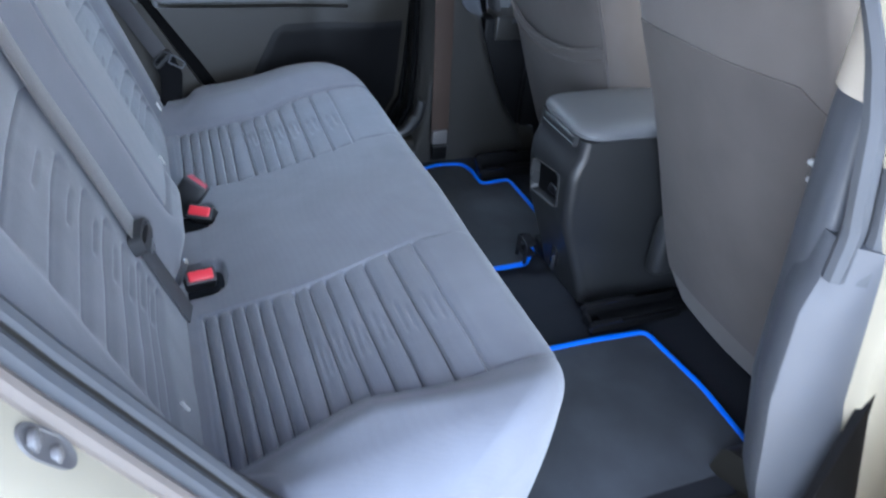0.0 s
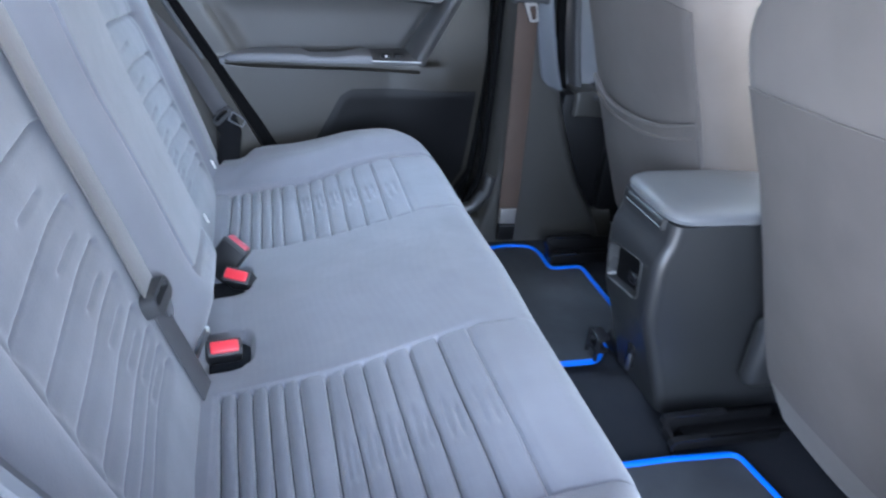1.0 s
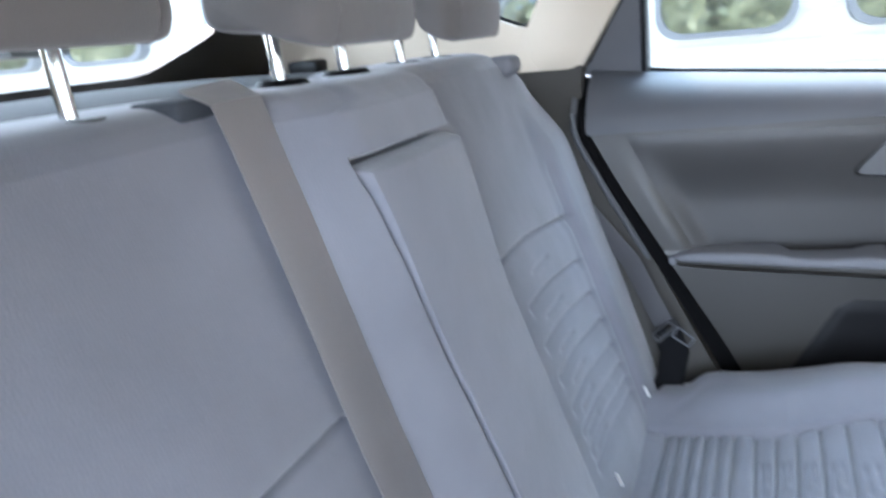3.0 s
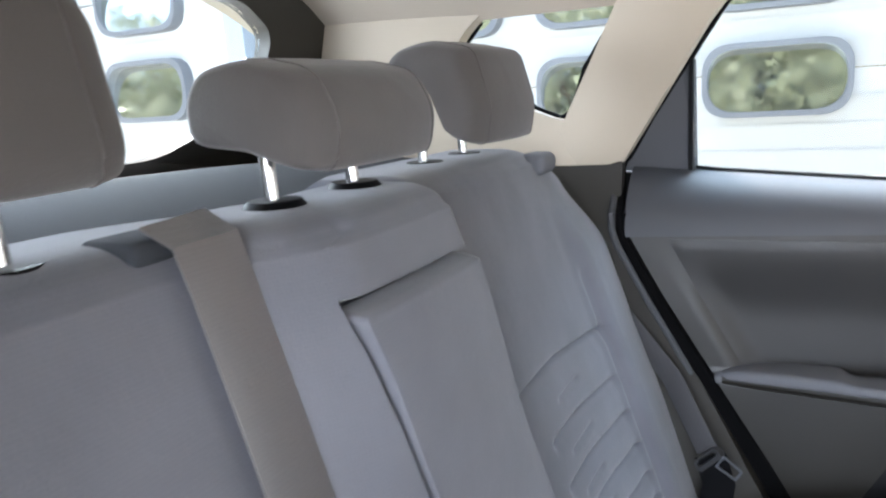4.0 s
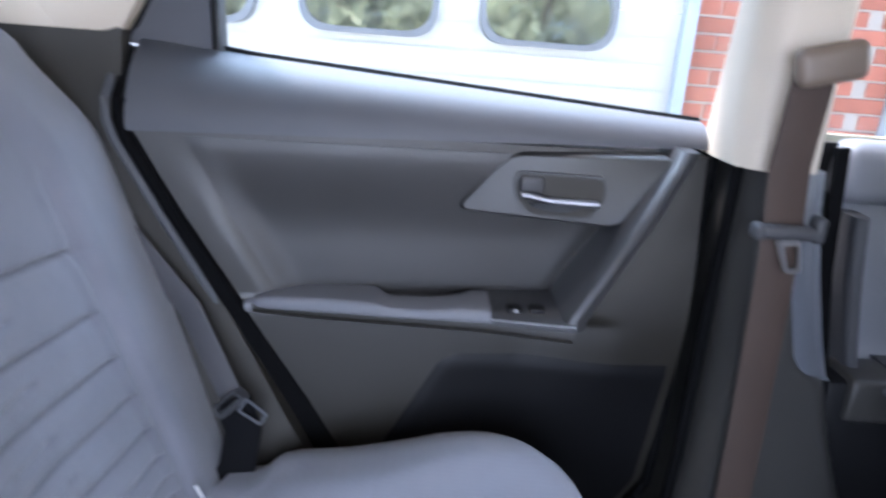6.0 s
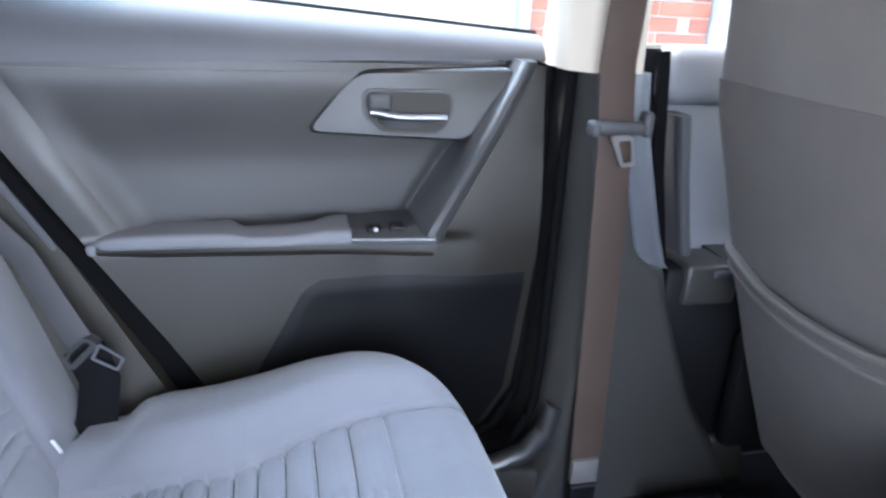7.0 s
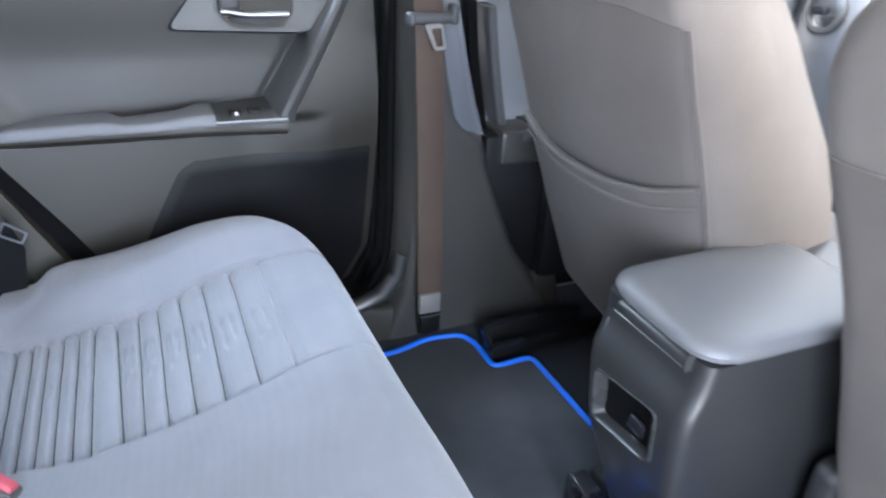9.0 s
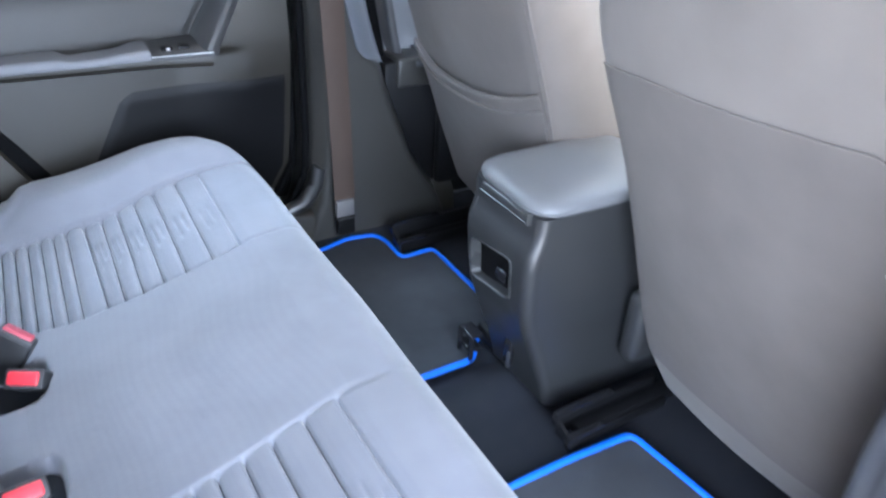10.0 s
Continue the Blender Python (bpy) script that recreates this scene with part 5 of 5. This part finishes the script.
rings = []
for z, o in ((0.383, -0.005), (0.3855, 0.000), (0.393, 0.002), (0.399, 0.000), (0.404, -0.006), (0.407, -0.016), (0.409, -0.034), (0.410, -0.06)):
    sec = rounded_outline([(0.332 - o, -0.093 - o), (0.336 - o, 0.093 + o), (0.62 + o, 0.098 + o), (0.62 + o, -0.098 - o)], 0.050, 8)
    rings.append([(p.x, p.y, z) for p in sec])
part("lid", loft(bmesh.new(), rings), LID, con, "padded grey lid")
lt = part("lid_latch", boxed(0.329, 0.348, -0.064, 0.056, 0.367, 0.384, bevel=0.005, seg=3), CONSOLE, con, "dark lid latch bar")
part("latch_lip", tube(bmesh.new(), [(0.3292, y, 0.3695) for y in span(-0.062, 0.054, 8)], 0.0016, 6), LATCH_GREY, lt)
part("latch_end", boxed(0.328, 0.340, -0.0665, -0.0625, 0.366, 0.386, bevel=0.0015), LATCH_GREY, lt)
# clip and brackets at its foot
part("foot_clip", boxed(0.366, 0.376, -0.022, -0.004, 0.055, 0.105, bevel=0.003), GLOSS_BLACK, con)
part("clip_edge", boxed(0.362, 0.368, -0.024, -0.018, 0.050, 0.085, bevel=0.002), STEEL, con, "bright clip edge")
for za in (0.028, 0.058):
    part("foot_bracket", boxed(0.345, 0.372, 0.062, 0.104, za - 0.004, za + 0.004, bevel=0.003), GLOSS_BLACK, con, "glossy black floor bracket")
part("foot_bracket", boxed(0.343, 0.352, 0.098, 0.106, 0.006, 0.062, bevel=0.003), GLOSS_BLACK, con, "glossy black floor bracket")
part("foot_bracket", boxed(0.343, 0.352, 0.060, 0.068, 0.006, 0.062, bevel=0.003), GLOSS_BLACK, con, "glossy black floor bracket")


# ---- mats ----
def mat(sign, outline, label):
    m = thing("floor_mat", label, "floor mat", group="rear floor mats")
    pts = rounded_outline(outline, 0.02, 4)
    bm = bmesh.new()
    loft(bm, [[(p.x, p.y, -0.004) for p in pts], [(p.x, p.y, 0.004) for p in pts]])
    part("carpet", bm, MAT_PILE, m, "dark grey carpet pile")
    part("edging", tube(bmesh.new(), [(p.x, p.y, 0.004) for p in pts] + [(pts[0].x, pts[0].y, 0.004)], 0.0058, 8), BLUE, m, "bright blue bound edge")


mat(1, [(0.0, 0.066), (0.356, 0.066), (0.392, 0.116), (0.481, 0.128), (0.481, 0.433), (0.44, 0.432), (0.398, 0.428), (0.399, 0.51), (0.385, 0.545), (0.32, 0.556), (0.25, 0.535), (0.0, 0.52)], "grey carpet mat with blue edging, notched at the rail")
mat(-1, [(0.0, -0.56), (0.36, -0.60), (0.495, -0.56), (0.505, -0.38), (0.489, -0.212), (0.36, -0.205), (0.24, -0.205), (0.0, -0.215)], "grey carpet mat with blue edging beside the open door")

# ---- front of the cabin ----
dash = thing("dashboard", "dark grey dashboard with round silver air vents", "dashboard")
part("body", sheet(bmesh.new(), lambda u, v: Vector((1.15 + 0.10 * math.sin(v * math.pi / 2 * 1.2) + 0.25 * max(0, v - 0.6), -0.68 + 1.36 * u, 0.25 + 0.42 * math.sin(min(v, 0.75) / 0.75 * math.pi / 2))), span(0, 1, 20), span(0, 1, 20), (1, 0, 0), 0.05), DASH, dash)
for y in (-0.13, 0.06, 0.60):
    bm = bmesh.new()
    rings = []
    for r, dx in ((0.045, 0.012), (0.045, -0.004), (0.036, -0.006), (0.034, 0.010)):
        rings.append([(1.215 + dx, y + r * math.cos(k * math.pi / 12), 0.60 + r * math.sin(k * math.pi / 12)) for k in range(24)])
    loft(bm, rings)
    v = part("air_vent", bm, STEEL, dash, "silver ringed air vent")
    part("vent_knob", boxed(1.195, 1.215, y - 0.016, y + 0.016, 0.592, 0.608, bevel=0.004), GLOSS_BLACK, v)
part("screen", boxed(1.16, 1.19, -0.12, 0.10, 0.40, 0.54, bevel=0.01), GLOSS_BLACK, dash)
part("tunnel_console", boxed(0.70, 1.20, -0.11, 0.11, 0.0, 0.30, bevel=0.03), PLASTIC, dash)
part("bulkhead", boxed(1.20, 1.25, -0.68, 0.68, -0.02, 0.45), PLASTIC_BLACK, dash)
ws = thing("windscreen", "clear laminated front windscreen", "windscreen", kind="structure")
g = part("glass", sheet(bmesh.new(), lambda u, v: Vector((1.45 - 0.52 * v, (-0.68 + 1.36 * u) * (1 - 0.16 * v), 0.66 + 0.40 * v)), span(0, 1, 10), span(0, 1, 10), (1, 0, 0.5), 0.004), GLASS, ws)
g.visible_shadow = False
for sg in (1, -1):
    part("a_pillar", tube(bmesh.new(), [(1.45, sg * 0.70, 0.64), (1.19, sg * 0.64, 0.86), (0.92, sg * 0.575, 1.06)], 0.035, 10), PILLAR_BEIGE, ws)
part("scuttle", boxed(1.25, 1.50, -0.68, 0.68, 0.55, 0.67, bevel=0.02), DASH, ws)


def front_door(sign):
    d = thing("car_door", "closed front car door with grey trim and armrest", "car door")
    part("door_panel", sheet(bmesh.new(), lambda u, v: Vector((0.44 + 0.81 * u, sign * (0.675 + 0.02 * step(0.3, 0.6, v) - 0.05 * step(0.62, 0.42, v)), 0.02 + 0.66 * v)), span(0, 1, 20), span(0, 1, 40), (0, sign, 0), 0.05), DOOR_GREY, d)
    # Paler DOOR_GREY here imitates window light on the upward-facing ledge.
    part("upper_trim", boxed(0.425, 1.25, sign * 0.70 - 0.034, sign * 0.70 + 0.03, 0.622, 0.708, bevel=0.024, seg=4), DOOR_GREY, d)
    rings = []
    for x in span(0.545, 1.0, 12):
        rings.append([(x, sign * p.x, p.y) for p in rounded_outline([(0.60, 0.355), (0.60, 0.395), (0.69, 0.400), (0.69, 0.355)], 0.012, 4)])
    part("armrest", loft(bmesh.new(), rings), PLASTIC_SOFT, d)
    rings = []
    for z in span(0.388, 0.612, 14):
        xl = smooth_line([(0.388, 0.484), (0.43, 0.473), (0.52, 0.455), (0.612, 0.441)], z)
        sec = rounded_outline([(xl, 0.70), (xl, 0.652), (xl + 0.004, 0.642), (xl + 0.018, 0.642), (xl + 0.024, 0.660), (xl + 0.024, 0.70)], 0.005, 3)
        rings.append([(p.x, sign * p.y, z) for p in sec])
    part("rear_border", loft(bmesh.new(), rings), PLASTIC_SOFT, d, "raised dark grey border")
    # Added plate: blocks bright outdoors showing between pillar and door.
    part("edge_backing", boxed(0.36, 0.52, sign * 0.712 - 0.006, sign * 0.712 + 0.006, -0.02, 0.70), PLASTIC_BLACK, d, "added black plate closing the gap at the door edge")
    part("armrest_end", boxed(0.470, 0.56, sign * 0.640 - 0.040, sign * 0.640 + 0.040, 0.33, 0.396, bevel=0.008, seg=3), PILLAR_DARK, d, "dark armrest end block")
    part("pull_tray", boxed(0.512, 0.64, sign * 0.640 - 0.043, sign * 0.640 + 0.030, 0.374, 0.390, bevel=0.007, seg=4), UPPER_TRIM, d, "grey pull tray")
    part("edge_seal", ribbon(bmesh.new(), [(smooth_line([(0.05, 0.60), (0.25, 0.50), (0.40, 0.455), (0.52, 0.430), (0.70, 0.410)], z), sign * 0.664, z) for z in span(0.05, 0.70, 16)], (1, 0, 0), 0.018, 0.010), RUBBER, d, "added black plate closing the gap at the door edge seal")
    part("lower_panel", boxed(0.442, 1.20, sign * 0.640 - 0.03, sign * 0.640 + 0.03, 0.03, 0.388, bevel=0.012), PLASTIC_BLACK, d, "dark lower lining")
    g = part("window_glass", sheet(bmesh.new(), lambda u, v: Vector((0.38 + 0.9 * u * (1 - 0.35 * v), sign * (0.73 - 0.11 * v), 0.70 + 0.35 * v)), span(0, 1, 6), span(0, 1, 6), (0, sign, 0), 0.004), GLASS, d)
    g.visible_shadow = False
    part("outer_skin", sheet(bmesh.new(), lambda u, v: Vector((0.30 + 1.0 * u, sign * (0.79 + 0.03 * math.sin(v * 2.6)), -0.12 + 0.82 * v)), span(0, 1, 8), span(0, 1, 10), (0, sign, 0), 0.012), PAINT, d)
    return d


front_door(1)
front_door(-1)

# ---- near door opening: jambs, seals, striker ----
jamb = thing("door_jamb", "cream painted rear door jamb with grey rubber seal", "door jamb", kind="structure")


def jx(z):
    return rear_edge(z) - 0.03


rings = []
for z in span(-0.1, 0.80, 40):
    xe = jx(max(z, 0.0))
    rings.append([(xe, -0.655, z), (xe + 0.0, -0.735, z), (xe - 0.035, -0.780, z), (xe - 0.30, -0.79, z), (xe - 0.30, -0.655, z)])
part("painted_jamb", loft(bmesh.new(), rings), PAINT, jamb)
part("edge_strip", tube(bmesh.new(), [(jx(z) + 0.002, -0.672, z) for z in span(0.02, 0.80, 40)], 0.010, 10), SEAL_EDGE, jamb, "brownish seal edge strip")
part("seal", tube(bmesh.new(), [(jx(z) + 0.006, -0.652, z) for z in span(0.02, 0.80, 40)], 0.013, 10), SEAL_GREY, jamb, "grey flocked rubber seal")
part("seal_lip", tube(bmesh.new(), [(jx(z) + 0.012, -0.628, z) for z in span(0.02, 0.80, 40)], 0.012, 10), SEAL_GREY, jamb)
st = thing("door_striker", "steel door striker in a dark recess on the jamb", "striker")
zs, ys = 0.5415, -0.697
xs = jx(zs)
def capsule(r, half, n=12):
    """An upright oval, leaning along the jamb."""
    pts = [Vector((r * math.cos(a), half + r * math.sin(a))) for a in span(0, math.pi, n)] + [Vector((r * math.cos(a), -half + r * math.sin(a))) for a in span(math.pi, 2 * math.pi, n)]
    return [Vector((p.x * 0.97 - p.y * 0.24, p.x * 0.24 + p.y * 0.97)) for p in pts]


big, mid_ = capsule(0.0140, 0.0085), capsule(0.0118, 0.0085)
bm = bmesh.new()
loft(bm, [[(xs - 0.03, ys + p.x, zs + p.y) for p in big], [(jx(zs + p.y) + 0.0022, ys + p.x, zs + p.y) for p in big], [(jx(zs + p.y) + 0.0022, ys + p.x, zs + p.y) for p in mid_], [(jx(zs + p.y) + 0.001, ys + p.x * 0.95, zs + p.y * 0.95) for p in mid_]])
part("plate", bm, STRIKER_GREY, st, "grey oval striker plate")
for dy, dz, r, mt in ((-0.0015, 0.0080, 0.0088, STRIKER_GREY), (-0.0020, -0.0085, 0.0070, STRIKER_GREY)):
    bm = bmesh.new()
    loft(bm, [[(jx(zs + dz) + h, ys + dy + q * math.cos(k * math.pi / 10), zs + dz + q * math.sin(k * math.pi / 10)) for k in range(20)] for h, q in ((-0.002, r), (0.0025, r), (0.0036, r * 0.85), (0.0036, r * 0.6), (0.0044, r * 0.5))])
    part("bolt", bm, mt, st, "steel striker bolt")
bj = thing("door_jamb", "cream painted centre door jamb beside the front seat", "door jamb", kind="structure")
EDGE = [(-0.1, 0.56), (0.119, 0.452), (0.333, 0.358), (0.531, 0.304), (0.65, 0.262), (0.73, 0.215), (0.80, 0.175), (1.02, 0.09)]
SEAL = [(-0.1, 0.44), (0.116, 0.345), (0.318, 0.285), (0.466, 0.262), (0.51, 0.270), (0.58, 0.266), (0.70, 0.226), (0.793, 0.180), (1.02, 0.09)]
rings = []
for z in span(-0.1, 1.02, 40):
    xe = smooth_line(EDGE, z)
    yy = 0.70 - 0.10 * step(0.75, 1.05, z)
    rings.append([(xe, -yy + 0.03, z), (xe, -yy, z), (xe + 0.004, -yy - 0.012, z), (xe + 0.06, -yy - 0.05, z), (xe + 0.18, -yy - 0.055, z), (xe + 0.18, -yy + 0.03, z)])
part("painted_jamb", loft(bmesh.new(), rings), PAINT, bj)
for k, (dx, dy, mt) in enumerate(((0.006, 0.0, SEAL_GREY), (0.030, -0.012, SEAL_GREY))):
    part("seal", tube(bmesh.new(), [(smooth_line(SEAL, z) + dx, -0.664 + dy + 0.10 * step(0.75, 1.05, z), z) for z in span(0.515, 1.0, 32)], 0.012, 8), mt, bj, "grey flocked rubber seal")
rings = []
for z in span(-0.05, 0.56, 26):
    xl, xe = smooth_line(SEAL, z), smooth_line(EDGE, z)
    rings.append([(xl + 0.03, -0.60, z), (xl + 0.004, -0.635, z), (xl, -0.655, z), (xl + 0.3 * (xe - xl), -0.676, z), (xe + 0.002, -0.694, z), (xe + 0.08, -0.694, z), (xe + 0.08, -0.60, z)])
# Same raised grey, standing in for glancing daylight.
part("foot_trim", loft(bmesh.new(), rings), TRIM_GREY, bj, "flared lower trim, lighter grey for the daylight glancing on it")
sill = thing("door_sill", "cream painted sill under the open rear door", "door sill", kind="structure")
part("painted_sill", boxed(-0.30, 0.50, -0.80, -0.655, -0.20, -0.01, bevel=0.02), PAINT, sill)
part("sill_cover", boxed(-0.22, 0.45, -0.68, -0.60, -0.02, 0.03, bevel=0.012), PLASTIC, sill)

# ---- brick piers, each brick its own piece ----
def pier(x0, x1):
    p = thing("brick_pier", "red brick pier between the garage doors", "brick pier", group="brick piers")
    part("mortar_core", boxed(x0, x1, GY + 0.006, GY + 0.30, GZ, 2.8), MORTAR, p, "pale mortar")
    bl, bh = 0.215, 0.065
    me = finish(boxed(-bl / 2, bl / 2, -0.05, 0.05, -bh / 2, bh / 2, bevel=0.004, seg=1), "brick", BRICK)
    half = finish(boxed(-bl / 4 + 0.002, bl / 4 - 0.002, -0.05, 0.05, -bh / 2, bh / 2, bevel=0.004, seg=1), "half_brick", BRICK)
    row = 0
    z = GZ + bh / 2 + 0.005
    while z < 1.9:
        x = x0 - (0.1125 if row % 2 else 0.0) + bl / 2
        while x < x1 + bl * 0.3:
            h = x - bl / 2 < x0 - 0.02 or x + bl / 2 > x1 + 0.02
            xx = x
            if h:
                xx = x0 + bl / 4 if x - bl / 2 < x0 - 0.02 else x1 - bl / 4
            b = new("brick", half if h else me)
            b.parent = p
            b.location = (xx, GY + 0.048 + random.uniform(-0.003, 0.003), z)
            x += bl + 0.01
        z += bh + 0.01
        row += 1


pier(1.06, 2.01)

# ---- wall above the doors and the hedge across the yard ----
tagged(part("wall_garage", boxed(-9, 8, GY + 0.10, GY + 0.40, 2.76, 4.2), MORTAR), "pale rendered wall above the garage doors", "wall", kind="structure")


tagged(part("wall_return", boxed(-2.745, -2.68, 2.27, 3.06, GZ, 4.2), FRAME_GREY), "grey return wall between two garage fronts", "wall", kind="structure")
tagged(part("wall_upper", boxed(-9, -2.75, 2.42, 2.72, 2.76, 4.2), MORTAR), "pale rendered wall above a garage door", "wall", kind="structure")


def tree(x, y, h, seed):
    rnd = random.Random(seed)
    t = thing("tree", "leafy green tree across the yard", "tree", at=(x, y, GZ), group="yard trees")
    part("trunk", tube(bmesh.new(), [(0, 0, 0), (0.05, 0.03, h * 0.3), (-0.04, 0.0, h * 0.55), (0.06, 0.05, h * 0.8)], 0.13, 8), BARK, t)
    bm = bmesh.new()
    for k in range(5):
        a = k * 1.3 + rnd.random()
        tube(bm, [(0, 0, h * (0.35 + 0.08 * k)), (math.cos(a) * h * 0.15, math.sin(a) * h * 0.15, h * (0.48 + 0.08 * k)), (math.cos(a) * h * 0.26, math.sin(a) * h * 0.26, h * (0.58 + 0.08 * k))], 0.05, 6)
    part("limb", bm, BARK, t)
    verts, faces = [], []
    for k in range(5200):
        while True:
            q = Vector((rnd.uniform(-1, 1), rnd.uniform(-1, 1), rnd.uniform(-1, 1)))
            if q.length < 1 and noise.noise(q * 2.2 + Vector((seed, 0, 0))) > -0.12:
                break
        c = Vector((q.x * h * 0.42, q.y * h * 0.42, h * 0.58 + q.z * h * 0.42))
        u = Vector((rnd.uniform(-1, 1), rnd.uniform(-1, 1), rnd.uniform(-1, 1))).normalized() * rnd.uniform(0.12, 0.24)
        w = u.cross(Vector((rnd.uniform(-1, 1), rnd.uniform(-1, 1), rnd.uniform(-1, 1)))).normalized() * rnd.uniform(0.08, 0.15)
        i = len(verts)
        verts += [c - u, c + w, c + u, c - w]
        faces.append((i, i + 1, i + 2, i + 3))
    me = bpy.data.meshes.new("crown")
    me.from_pydata(verts, [], faces)
    me.materials.append(LEAF)
    crown = new("crown", me)
    crown.parent = t
    tagged(crown, kind="stuff")


for k, (x, y, h) in enumerate(((-11, -10.5, 8.6), (-7.4, -11.5, 9.2), (-4.2, -9.8, 9.6), (-1.0, -10.6, 10.4), (2.2, -9.9, 9.6), (5.4, -11.3, 9.3), (8.8, -10.6, 9.6), (-15, -11.4, 9.0), (-19.4, -10.8, 9.6), (-24, -11.6, 9.2), (-29, -11.0, 9.8), (-34.5, -11.8, 9.5))):
    tree(x, y, h, k + 3)


def hedge():
    rnd = random.Random(9)
    verts, faces = [], []
    for k in range(14000):
        c = Vector((rnd.uniform(-38, 12), -11.9 + rnd.uniform(-0.5, 0.5), GZ + rnd.random() ** 0.8 * (2.3 + 0.5 * noise.noise(Vector((k * 0.0007, 3, 0))))))
        u = Vector((rnd.uniform(-1, 1), rnd.uniform(-1, 1), rnd.uniform(-1, 1))).normalized() * rnd.uniform(0.08, 0.16)
        w = u.cross(Vector((rnd.uniform(-1, 1), rnd.uniform(-1, 1), rnd.uniform(-1, 1)))).normalized() * rnd.uniform(0.06, 0.11)
        i = len(verts)
        verts += [c - u, c + w, c + u, c - w]
        faces.append((i, i + 1, i + 2, i + 3))
    me = bpy.data.meshes.new("hedge")
    me.from_pydata(verts, [], faces)
    me.materials.append(LEAF)
    tagged(new("hedge", me), "clipped green hedge along the yard", "hedge", kind="stuff")


hedge()
